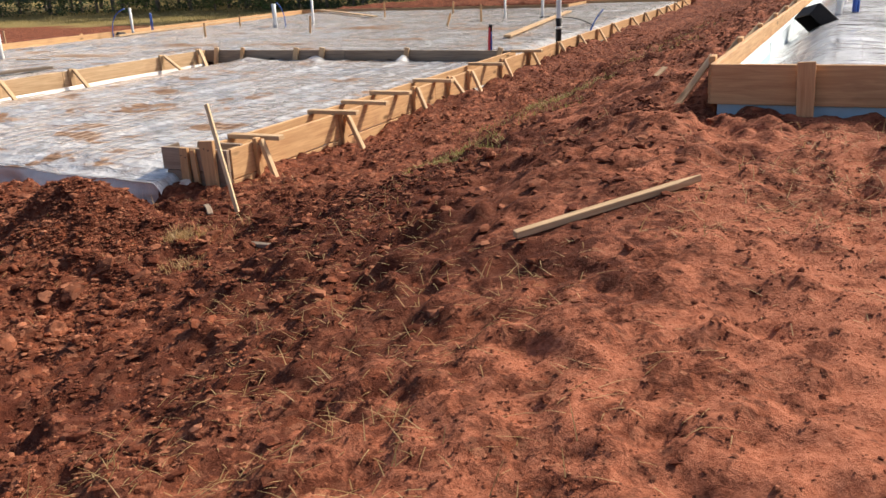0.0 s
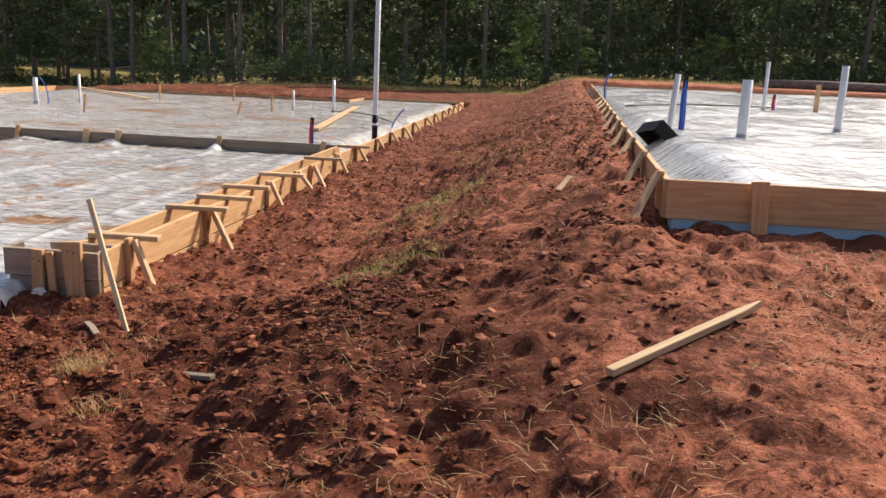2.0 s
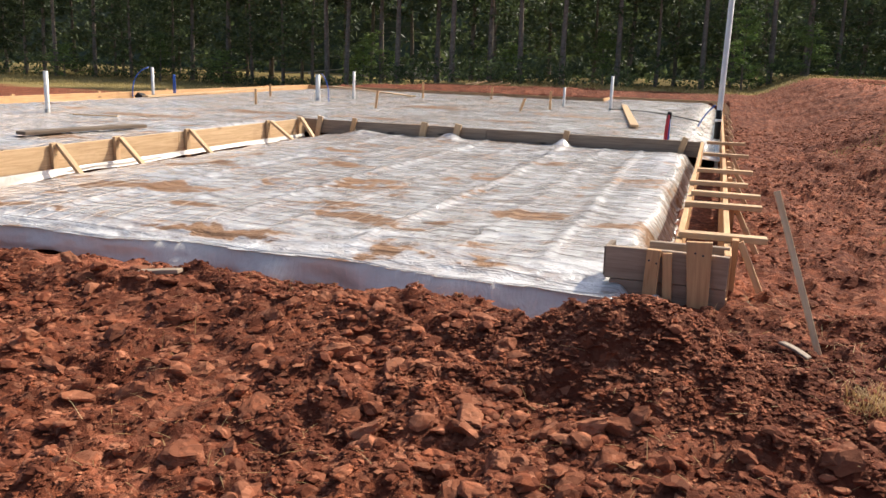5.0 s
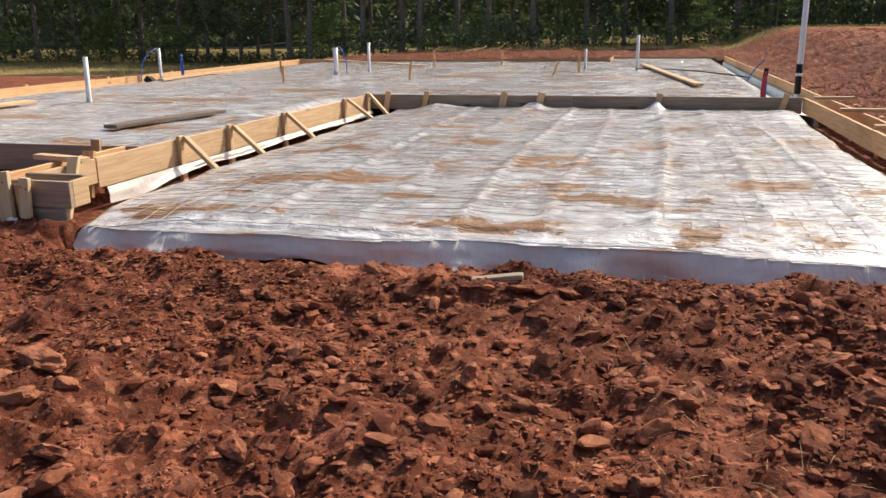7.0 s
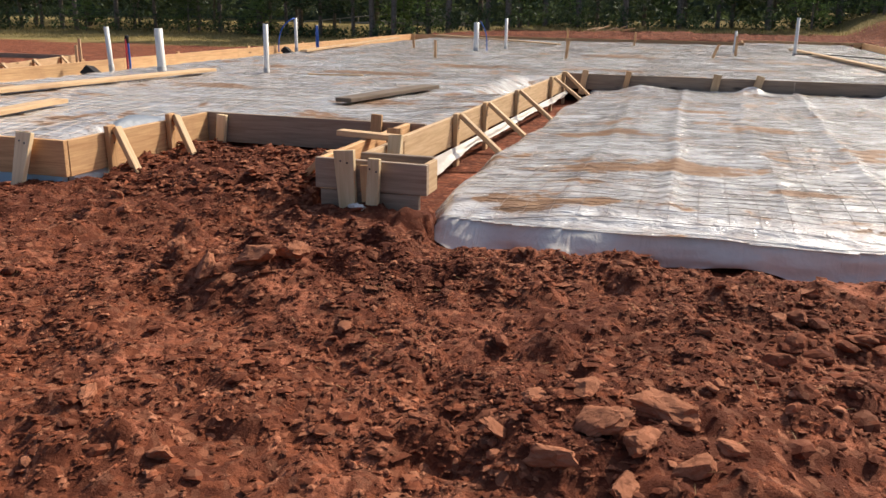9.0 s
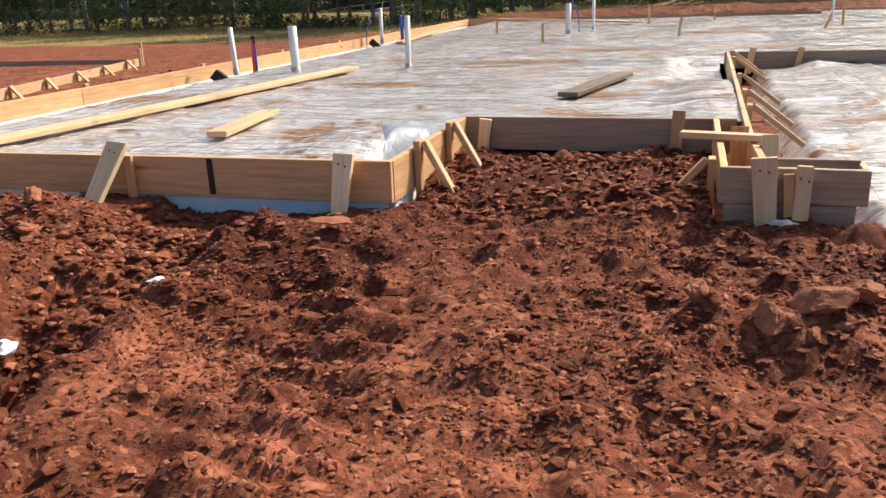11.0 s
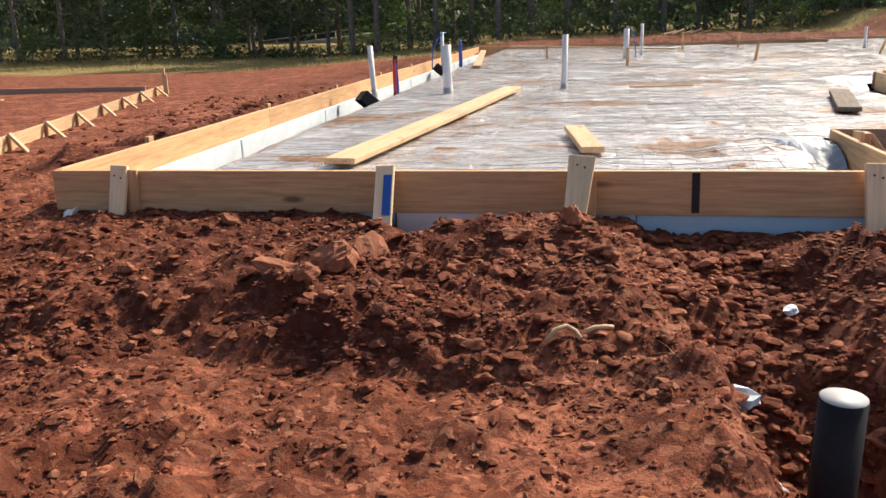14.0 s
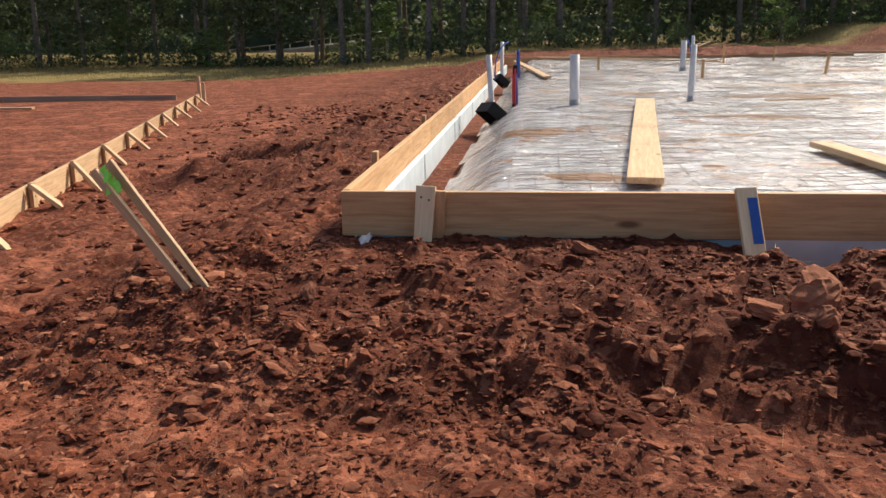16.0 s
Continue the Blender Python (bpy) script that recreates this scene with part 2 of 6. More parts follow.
def foliage(name, deep, bright):
    m, nt, b = material(name)
    isl = nt.nodes.new("ShaderNodeNewGeometry").outputs["Random Per Island"]
    info = nt.nodes.new("ShaderNodeObjectInfo").outputs["Random"]
    col = ramp(nt, isl, [(0.0, deep), (0.7, tuple((a + c) / 2 for a, c in zip(deep, bright))), (1.0, bright)])
    hv = nt.nodes.new("ShaderNodeHueSaturation")
    val = add(nt, "ShaderNodeMapRange", To_Min=0.7, To_Max=1.2)
    nt.links.new(info, val.inputs[0])
    nt.links.new(val.outputs[0], hv.inputs["Value"])
    nt.links.new(col, hv.inputs["Color"])
    nt.links.new(hv.outputs[0], b.inputs["Base Color"])
    b.inputs["Roughness"].default_value = 0.6
    tr = nt.nodes.new("ShaderNodeBsdfTranslucent")
    nt.links.new(hv.outputs[0], tr.inputs["Color"])
    sh = nt.nodes.new("ShaderNodeMixShader")
    sh.inputs[0].default_value = 0.45
    nt.links.new(b.outputs[0], sh.inputs[1])
    nt.links.new(tr.outputs[0], sh.inputs[2])
    nt.links.new(sh.outputs[0], nt.nodes["Material Output"].inputs["Surface"])
    return m


CLAY = clay("red_clay", 0.96)
CLOD = clay("clay_clods", 1.15, False)
ROCK = clay("clay_lumps", 0.98, False, 0.0)
PINE = timber("pine", (0.50, 0.262, 0.118), (0.72, 0.445, 0.222))
# pine toned grey-brown, with the shade of back and end forms in its colour
SHADETONE = timber("shade_toned_pine", (0.235, 0.165, 0.115), (0.40, 0.30, 0.215))
PALE = timber("pale_pine", (0.49, 0.305, 0.155), (0.69, 0.48, 0.28))
STAKEW = timber("dry_pine", (0.68, 0.485, 0.265), (0.86, 0.665, 0.41))
GREYWOOD = timber("weathered_timber", (0.12, 0.085, 0.06), (0.25, 0.19, 0.14), 0.8)
FILM = sheeting("film", 0.55, 0.60, (0.44, 0.405, 0.36), (0.86, 0.84, 0.81), 0.085)
FILM_G = sheeting("film_garage", 0.56, 0.60)
FILM_B = sheeting("film_clean", 0.66, 0.74, (0.50, 0.49, 0.48), (0.90, 0.90, 0.90), 0.09)
# dark and bluish: shade and sky reflection are put into this film's colour
FILM_SHADED = plain("film_flap", (0.23, 0.26, 0.30), 0.5, 0.4, 0.16, 5, 0.0, 0.03)
SKIRT = plain("film_skirt", (0.74, 0.69, 0.62), 0.36, 0.45, 0.10, 5, 0.0, 0.02)
WIRE = plain("steel_wire", (0.24, 0.19, 0.16), 0.5, 0.5, 0.3, 9, 0.5)
GALVANISED = plain("galvanised_steel", (0.34, 0.34, 0.33), 0.5, 0.5, 0.1, 5, 0.4)
PVC = plain("white_pvc", (0.76, 0.735, 0.69), 0.35, 0.5, 0.05, 9)
PVCD = plain("grey_pvc", (0.48, 0.46, 0.43), 0.5, 0.4, 0.15, 9)
BLACK = plain("black_plastic", (0.017, 0.015, 0.015), 0.6, 0.2, 0.2, 20)
REDPEX = plain("red_pex", (0.55, 0.035, 0.05), 0.35)
BLUEPEX = plain("blue_pex", (0.03, 0.10, 0.42), 0.35)
BLUEFOAM = plain("blue_foam", (0.46, 0.64, 0.72), 0.75, 0.2, 0.06, 6)
GREYFOAM = plain("grey_foam", (0.74, 0.71, 0.66), 0.75, 0.2, 0.08, 5)
PALEFOAM = plain("pale_foam", (0.66, 0.74, 0.76), 0.7, 0.2, 0.10, 4)
BLUEPAINT = plain("blue_paint", (0.02, 0.09, 0.36), 0.6)
BLACKPAINT = plain("black_paint", (0.02, 0.018, 0.016), 0.7)
LIME = plain("lime_ribbon", (0.35, 0.85, 0.10), 0.45)
GREENWIRE = plain("green_wire", (0.02, 0.30, 0.12), 0.45)
NAIL = plain("nail_steel", (0.08, 0.075, 0.07), 0.4, 0.5, 0.2, 30, 0.8)
BARK = plain("bark", (0.22, 0.18, 0.145), 0.9, 0.15, 0.45, 6)
LEAF = foliage("leaves", (0.05, 0.078, 0.038), (0.155, 0.20, 0.08))
LEAF_L = foliage("young_leaves", (0.11, 0.19, 0.045), (0.32, 0.42, 0.13))
NEEDLE = foliage("pine_needles", (0.05, 0.078, 0.046), (0.125, 0.17, 0.085))
GRASS = foliage("grass", (0.26, 0.22, 0.06), (0.48, 0.41, 0.14))
DRYGRASS = foliage("dry_grass", (0.30, 0.24, 0.085), (0.52, 0.42, 0.18))
STRAW = foliage("straw", (0.36, 0.225, 0.085), (0.60, 0.42, 0.20))
DARKWOOD = plain("distant_woods", (0.10, 0.13, 0.09), 0.95, 0.1, 0.5, 0.6)
GRAVELROAD = plain("pale_road", (0.36, 0.33, 0.28), 0.9, 0.2, 0.15, 3)


# ---- mesh helpers ----
def mesh_from(name, verts, faces, mat, smooth=False):
    me = bpy.data.meshes.new(name)
    me.from_pydata(verts, [], faces)
    me.materials.append(mat)
    if smooth:
        me.polygons.foreach_set("use_smooth", [True] * len(me.polygons))
    me.update()
    return me


def fast_mesh(name, verts, faces, mat, smooth=False):
    """verts (n, 3) and faces (m, k) as arrays."""
    verts, faces = np.asarray(verts, np.float32), np.asarray(faces, np.int32)
    m, k = faces.shape
    me = bpy.data.meshes.new(name)
    me.vertices.add(len(verts))
    me.vertices.foreach_set("co", verts.ravel())
    me.loops.add(m * k)
    me.loops.foreach_set("vertex_index", faces.ravel())
    me.polygons.add(m)
    me.polygons.foreach_set("loop_start", np.arange(0, m * k, k, dtype=np.int32))
    me.polygons.foreach_set("loop_total", np.full(m, k, np.int32))
    me.materials.append(mat)
    me.update(calc_edges=True)
    me.polygons.foreach_set("use_smooth", np.full(m, smooth, bool))
    me.validate()
    return me


def part(name, bm, mat, parent, label="", at=None, smooth=False):
    me = bpy.data.meshes.new(name)
    if smooth:
        for f in bm.faces:
            f.smooth = True
    bm.to_mesh(me)
    bm.free()
    me.materials.append(mat)
    ob = new(name, me)
    if parent is not None:
        ob.parent = parent
    if at is not None:
        ob.matrix_basis = at
    return tagged(ob, label)


def thing(name, label, category, group="", at=None, kind=""):
    ob = new(name)
    ob.empty_display_size = 0.1
    if at is not None:
        ob.matrix_basis = at
    return tagged(ob, label, category, group, kind)


def box_bm(lx, ly, lz, bevel=0.003, taper=1.0, rough=0.0, cuts=0):
    """A sawn piece from x = 0 to lx, centred on y and z; taper narrows y at the far end."""
    bm = bmesh.new()
    bmesh.ops.create_cube(bm, size=1)
    for v in bm.verts:
        far = v.co.x > 0
        v.co = Vector(((v.co.x + 0.5) * lx, v.co.y * ly * (taper if far else 1), v.co.z * lz))
    if cuts:
        es = [e for e in bm.edges if abs(e.verts[0].co.x - e.verts[1].co.x) > lx * 0.5]
        bmesh.ops.subdivide_edges(bm, edges=es, cuts=cuts)
    if bevel:
        es = [e for e in bm.edges if len(e.link_faces) == 2 and e.calc_face_angle(0) > 0.5]
        bmesh.ops.bevel(bm, geom=es, offset=bevel, segments=1, affect="EDGES")
    if rough:
        ph = random.random() * 6
        for v in bm.verts:
            s = v.co.x / lx
            v.co.z += rough * math.sin(s * 4 + ph)
            v.co.y += rough * 0.7 * math.sin(s * 5 + ph * 2)
    return bm


def axes(p0, p1, up=(0, 0, 1)):
    """The pose whose x runs from p0 to p1 and whose z leans to up; and the length."""
    a, b = Vector(p0), Vector(p1)
    x = (b - a).normalized()
    y = Vector(up).cross(x).normalized()
    z = x.cross(y)
    m = Matrix((x, y, z)).transposed().to_4x4()
    m.translation = a
    return m, (b - a).length


def tube_bm(radius, length, thick=0.006, sides=20, closed=False):
    """A hollow pipe up the z axis from 0."""
    bm = bmesh.new()
    prof = [(radius, 0), (radius, length)]
    prof += [(0.0001, length)] if closed else [(radius - thick, length), (radius - thick, length - 0.25 if length > 0.3 else 0.0)]
    if not closed:
        prof += [(0.0001, prof[-1][1])]
    rings = []
    for r, z in prof:
        rings.append([bm.verts.new((r * math.cos(2 * math.pi * i / sides), r * math.sin(2 * math.pi * i / sides), z)) for i in range(sides)])
    for a, b in zip(rings, rings[1:]):
        for i in range(sides):
            bm.faces.new((a[i], a[(i + 1) % sides], b[(i + 1) % sides], b[i]))
    for f in bm.faces:
        f.smooth = len(f.verts) == 4 and abs(f.normal.z) < 0.5
    return bm


def hose_bm(points, radius, sides=8):
    """A round tube along points, with its ends closed."""
    pts = [Vector(p) for p in points]
    bm, rings = bmesh.new(), []
    for i, p in enumerate(pts):
        d = (pts[min(i + 1, len(pts) - 1)] - pts[max(i - 1, 0)]).normalized()
        u = d.orthogonal().normalized() if abs(d.z) > 0.9 else Vector((0, 0, 1)).cross(d).normalized()
        if rings and abs(d.z) > 0.9:
            u = (last - d * last.dot(d)).normalized()
        last, w = u, d.cross(u)
        rings.append([bm.verts.new(p + radius * (math.cos(2 * math.pi * k / sides) * u + math.sin(2 * math.pi * k / sides) * w)) for k in range(sides)])
    for a, b in zip(rings, rings[1:]):
        for k in range(sides):
            bm.faces.new((a[k], a[(k + 1) % sides], b[(k + 1) % sides], b[k])).smooth = True
    bm.faces.new(rings[0][::-1]), bm.faces.new(rings[-1])
    return bm


def curve_points(p0, p1, p2, n=10):
    a, b, c = Vector(p0), Vector(p1), Vector(p2)
    return [a * (1 - t) ** 2 + b * 2 * t * (1 - t) + c * t * t for t in (i / n for i in range(n + 1))]


def vnoise(x, y, seed=0):
    """Smooth value noise in 0..1 over arrays."""
    xi, yi = np.floor(x), np.floor(y)
    fx, fy = x - xi, y - yi
    fx, fy = fx * fx * (3 - 2 * fx), fy * fy * (3 - 2 * fy)

    def lattice(a, b):
        n = (a.astype(np.int64) * 374761393 + b.astype(np.int64) * 668265263 + seed * 1442695041) & 0xFFFFFFFF
        n = ((n ^ (n >> 13)) * 1274126177) & 0xFFFFFFFF
        return ((n ^ (n >> 16)) & 0xFFFF) / 65535.0

    top = lattice(xi, yi) * (1 - fx) + lattice(xi + 1, yi) * fx
    bot = lattice(xi, yi + 1) * (1 - fx) + lattice(xi + 1, yi + 1) * fx
    return top * (1 - fy) + bot * fy


def fbm(x, y, scale, octaves=4, gain=0.5, seed=0):
    total, amp, norm = 0.0, 1.0, 0.0
    for o in range(octaves):
        total = total + amp * vnoise(x * scale * 2 ** o + 31.7 * o, y * scale * 2 ** o + 11.3 * o, seed + o)
        norm += amp
        amp *= gain
    return total / norm - 0.5


def domes(x, y, cell, seed):
    """Domed clods of uneven height and tilt, one to a cell of a shaken lattice."""
    u, v = x / cell, y / cell
    iu, iv = np.floor(u), np.floor(v)
    out = np.zeros_like(u)
    for du in (-1, 0, 1):
        for dv in (-1, 0, 1):
            a, b = iu + du, iv + dv
            r = [vnoise(a + 0.0, b + 0.0, seed + k) for k in range(5)]
            px, py = u - a - r[0], v - b - r[1]
            c, s = np.cos(6.28 * r[2]), np.sin(6.28 * r[2])
            d = np.abs(px * c + py * s) ** 1.6 + (1.5 * np.abs(py * c - px * s)) ** 1.6
            out = np.maximum(out, np.maximum(0, 1 - d / 0.6) ** 0.9 * r[3] ** 2.5 * (1 + 0.5 * (px * s - py * c) * (r[4] - 0.3)))
    return out


def smooth(a, b, x):
    t = np.clip((x - a) / (b - a), 0, 1)
    return t * t * (3 - 2 * t)


# ---- the ground ----
TOP = 0.5              # level of the form boards of the middle slab
TOP_B = 1.15           # level of the forms on the bank to the east


def hump(x, y, cx, cy, rx, ry, h, power=1.0):
    return h * np.exp(-((((x - cx) / rx) ** 2 + ((y - cy) / ry) ** 2) ** power))


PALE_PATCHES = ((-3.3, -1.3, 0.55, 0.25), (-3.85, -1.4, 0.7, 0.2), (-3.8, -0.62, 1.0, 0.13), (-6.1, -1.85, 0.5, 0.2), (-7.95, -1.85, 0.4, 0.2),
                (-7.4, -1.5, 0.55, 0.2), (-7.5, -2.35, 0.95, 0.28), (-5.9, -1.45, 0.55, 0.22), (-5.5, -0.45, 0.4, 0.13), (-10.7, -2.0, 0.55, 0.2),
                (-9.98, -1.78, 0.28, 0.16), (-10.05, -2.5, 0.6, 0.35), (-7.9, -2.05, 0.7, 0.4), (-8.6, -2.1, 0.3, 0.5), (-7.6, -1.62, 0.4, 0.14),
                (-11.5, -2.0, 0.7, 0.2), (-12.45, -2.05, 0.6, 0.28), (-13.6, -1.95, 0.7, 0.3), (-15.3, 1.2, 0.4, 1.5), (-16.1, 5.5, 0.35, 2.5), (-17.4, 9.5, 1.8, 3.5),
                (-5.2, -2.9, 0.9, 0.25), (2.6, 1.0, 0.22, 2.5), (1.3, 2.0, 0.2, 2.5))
# dug, damp spots; part of their darkness is shade painted into the soil
FRESH_SHADE_PATCHES = ((-0.3, -1.2, 0.7, 0.5), (-11.3, -1.05, 1.9, 0.5), (-8.7, -0.95, 0.9, 0.45), (-10.8, -1.62, 0.9, 0.09), (-7.4, 0.55, 0.85, 0.9), (-6.6, -0.9, 0.6, 0.35),
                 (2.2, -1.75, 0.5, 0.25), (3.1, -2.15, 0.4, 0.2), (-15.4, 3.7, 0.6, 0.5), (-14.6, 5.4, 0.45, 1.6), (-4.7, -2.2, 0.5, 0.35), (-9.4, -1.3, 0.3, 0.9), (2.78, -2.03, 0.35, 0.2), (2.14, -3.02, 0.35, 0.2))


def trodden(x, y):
    """From 1, where the clay is trodden flat and dry, to -1, where it lies freshly dug and damp or is darkened for
    shade.
    """
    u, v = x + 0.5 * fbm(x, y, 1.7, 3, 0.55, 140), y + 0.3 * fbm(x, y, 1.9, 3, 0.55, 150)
    pale, fresh_shade = 0.0 * x, 0.0 * x
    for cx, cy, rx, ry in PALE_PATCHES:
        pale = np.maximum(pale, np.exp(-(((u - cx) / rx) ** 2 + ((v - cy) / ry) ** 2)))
    for cx, cy, rx, ry in FRESH_SHADE_PATCHES:
        fresh_shade = np.maximum(fresh_shade, np.exp(-(((u - cx) / rx) ** 2 + ((v - cy) / ry) ** 2)))
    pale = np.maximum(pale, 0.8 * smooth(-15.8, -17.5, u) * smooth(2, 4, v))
    return np.clip(1.25 * pale - 1.1 * fresh_shade, -1, 1)


def ground_base(x, y):
    s = smooth(0.5, 3.7, x)
    z = 0.21 + 0.76 * s
    z = z + np.where(y < 0, 0.105 * y * s + 0.05 * np.maximum(y, -6) * (1 - s), 0)
    z = z + np.where(y > 4, 0.006 * np.clip(y - 4, 0, 24) * s + 0.006 * np.clip(y - 4, 0, 18), 0)
    z = z + 0.07 * smooth(2.2, 4.0, y) * smooth(1.1, 0.3, x) * smooth(-0.4, -0.2, x)
    # lower field west of the slab
    west = smooth(-13.3, -15.2, x) * smooth(-3.5, -0.5, y)
    z = z - 0.36 * west - 0.55 * smooth(-14, -26, x) * smooth(8, 34, y)
    # bank behind the slab, then level towards the wood
    z = z + hump(x, y, -5, 25, 7.5, 2.6, 0.26)
    # spoil, piles and the ditch for the drain
    z = z + hump(x, y, -0.30, -1.15, 0.50, 0.38, 0.33) + hump(x, y, -1.4, -0.95, 0.9, 0.35, 0.10)
    z = z + hump(x, y, -4.75, -2.2, 0.35, 0.3, 0.10) + hump(x, y, -6.35, -1.3, 0.45, 0.35, 0.12)
    z = z + hump(x, y, -11.2, -0.95, 2.6, 0.55, 0.10) + hump(x, y, -10.45, -0.62, 0.42, 0.28, 0.13)
    z = z + hump(x, y, -8.4, -0.8, 0.7, 0.45, 0.09) + hump(x, y, -7.4, 0.6, 0.7, 0.8, 0.08)
    z = z - hump(x, y, -10.75, -0.2, 0.42, 0.26, 0.15, 2.0) - hump(x, y, -9.15, -0.2, 0.78, 0.24, 0.10, 2.0)
    # the low scarp where the bank before the slab breaks off
    lip = y + 1.62 + 0.10 * np.sin(x * 2.3) + 0.10 * fbm(x, y, 2.2, 3, 0.5, 130)
    z = z + (0.075 * smooth(-0.20, 0.08, lip) * smooth(0.75, 0.1, lip) - 0.015 * smooth(-0.45, -0.13, lip) * smooth(0.05, -0.13, lip)) * smooth(-9.75, -10.1, x) * smooth(-13.3, -12.2, x)
    z = z - hump(x, y, -3.1, -0.32, 2.9, 0.15, 0.14, 2.0) - hump(x, y, -4.9, -0.30, 1.0, 0.12, 0.08, 2.0)
    ditch = np.abs(x + 9.42 + 0.16 * (y + 1.2)) / (0.27 + 0.03 * np.sin(y * 4.1) + 0.12 * smooth(-1.9, -0.6, y))
    deep = 0.36 - 0.24 * smooth(-2.0, -1.2, y)
    z = z - deep * np.exp(-ditch ** 5) * smooth(-2.55, -2.25, y) * smooth(0.2, -0.5, y)
    z = z + 0.05 * np.exp(-((ditch - 1.7) / 0.5) ** 2) * smooth(-2.6, -2.2, y) * smooth(0.0, -0.5, y)
    z = z - hump(x, y, -15.7, 4.3, 0.7, 0.35, 0.30) + hump(x, y, -15.2, 5.0, 0.5, 0.3, 0.22) - hump(x, y, -14.6, 2.6, 0.5, 0.3, 0.10) - hump(x, y, -14.9, 6.6, 0.35, 0.7, 0.15)
    z = z + hump(x, y, -15.4, 3.7, 0.9, 0.35, 0.20) + hump(x, y, -14.3, 6.5, 0.6, 2.6, 0.22) - hump(x, y, -16.2, 3.6, 0.6, 0.6, 0.12)
    return z


def inside(x, y, grow=0.0):
    g = grow
    main = (x > -13.14 - g) & (x < -0.02 + g) & (y > np.where(x > -6.66, -0.34, -0.06) - g) & (y < 22.6 + g)
    notch = (x > -8.36 + g) & (x < -6.68 - g) & (y < 1.58 - g)
    front = (x > -6.66 - g) & ((y < -0.34 - g) | ((x > -0.7) & (y < -0.02)) | ((x < -5.9) & (y < -0.02)))
    east = (x > 3.52 - g) & (x < 16 + g) & (y > 0.28 - g) & (y < 28 + g)
    return (main & ~notch & ~front) | east


def ground_z(x, y):
    x, y = np.asarray(x, float), np.asarray(y, float)
    z = ground_base(x, y)
    calm = 1 - 0.42 * smooth(2.6, 4.2, x) * smooth(0, -2, y)
    calm = calm * (1 - 0.7 * smooth(20, 40, np.hypot(x + 5, y)))
    calm = calm * (1 - 0.8 * np.exp(-(((x - 3.4) / 0.5) ** 2 + ((y + 1.7) / 0.5) ** 2)))
    calm = calm * (1 - 0.35 * np.maximum(trodden(x, y), 0)) * (1 - 0.6 * smooth(-15.6, -16.6, x))
    wx, wy = x + 0.12 * fbm(x, y, 3.0, 2, seed=40), y + 0.12 * fbm(x, y, 3.0, 2, seed=50)
    z = z + calm * (0.16 * fbm(wx, wy, 1.3, 3, 0.5, 3))
    lump = np.abs(fbm(wx, wy, 3.2, 3, 0.55, 9))
    rise = np.maximum(fbm(wx, wy, 5.5, 2, 0.5, 15), -0.02)
    z = z + calm * ((0.06 - 0.42 * lump) * 0.40 + 0.13 * rise)
    chunk = vnoise(wx * 16, wy * 16, 23)
    z = z + calm * 0.012 * smooth(0.2, 0.9, chunk) + calm * 0.022 * fbm(x, y, 15, 1, 0.6, 21)
    loose_soil = calm * smooth(14, 8, np.abs(y)) * smooth(5.4, 3.4, x) * (1 - 0.5 * np.maximum(trodden(x, y), 0))
    z = z + loose_soil * (0.055 * domes(wx, wy, 0.20, 301) + 0.030 * domes(wx, wy, 0.10, 311))
    # scuffed, trodden skin on the bank to the east
    z = z + smooth(1.8, 3.2, x) * smooth(0.2, -0.8, y) * (1 - 0.95 * np.exp(-(((x - 3.4) / 0.5) ** 2 + ((y + 1.7) / 0.5) ** 2))) * (0.05 * fbm(wx, wy, 9.0, 3, 0.6, 27) - 0.035 * np.maximum(0, np.abs(fbm(x, y, 6.0, 2, 0.5, 28)) - 0.12) * 4)
    # cleat marks of the machine that drove up between the slabs
    for cx in (1.35, 2.55):
        lane = np.exp(-((x - cx - 0.05 * np.sin(y * 0.9)) / 0.22) ** 4) * smooth(-3.5, -1.5, y) * smooth(14, 5, y)
        z = z + lane * 0.016 * np.sin(y * 30 + 6 * np.abs(x - cx)) - lane * 0.02
    lane = np.exp(-((x + 8.05) / 0.28) ** 4) * np.exp(-((y + 1.9) / 0.8) ** 4)
    z = z + lane * 0.024 * np.sin(y * 36)
    # soil heaped against the front forms, cut back before the upper slab
    heap = smooth(-13.3, -13.1, x) * smooth(-11.1, -11.3, x) + smooth(-10.5, -10.35, x) * smooth(-9.65, -9.85, x)
    heap = np.maximum(heap, 0.5 * smooth(-9.95, -9.8, x) * smooth(-8.2, -8.35, x))
    heap = np.maximum(heap, 0.75 * smooth(-8.8, -8.6, x) * smooth(-8.2, -8.35, x))
    crest = heap * smooth(-0.75, -0.2, y) * smooth(0.1, 0.0, y)
    z = z + crest * np.maximum(0, 0.262 + 0.03 * fbm(x, y, 7.0, 3, 0.6, 26) - z)
    z = z - 0.14 * smooth(-0.8, -0.15, y) * smooth(0.5, 0.3, y) * smooth(3.25, 3.55, x)
    return np.where(inside(x, y), np.minimum(z, np.where(x > 3, 0.85, 0.10)), z)


def steps(*spans):
    out = []
    for a, b, d in spans:
        out.append(np.arange(a, b - d * 0.5, d))
    out.append([spans[-1][1]])
    return np.concatenate(out)


gx = np.concatenate([-np.geomspace(400, 17, 40), steps((-16.5, -14.5, 0.06), (-14.5, 5.2, 0.025), (5.6, 7, 0.12)), np.geomspace(7.5, 400, 40)])
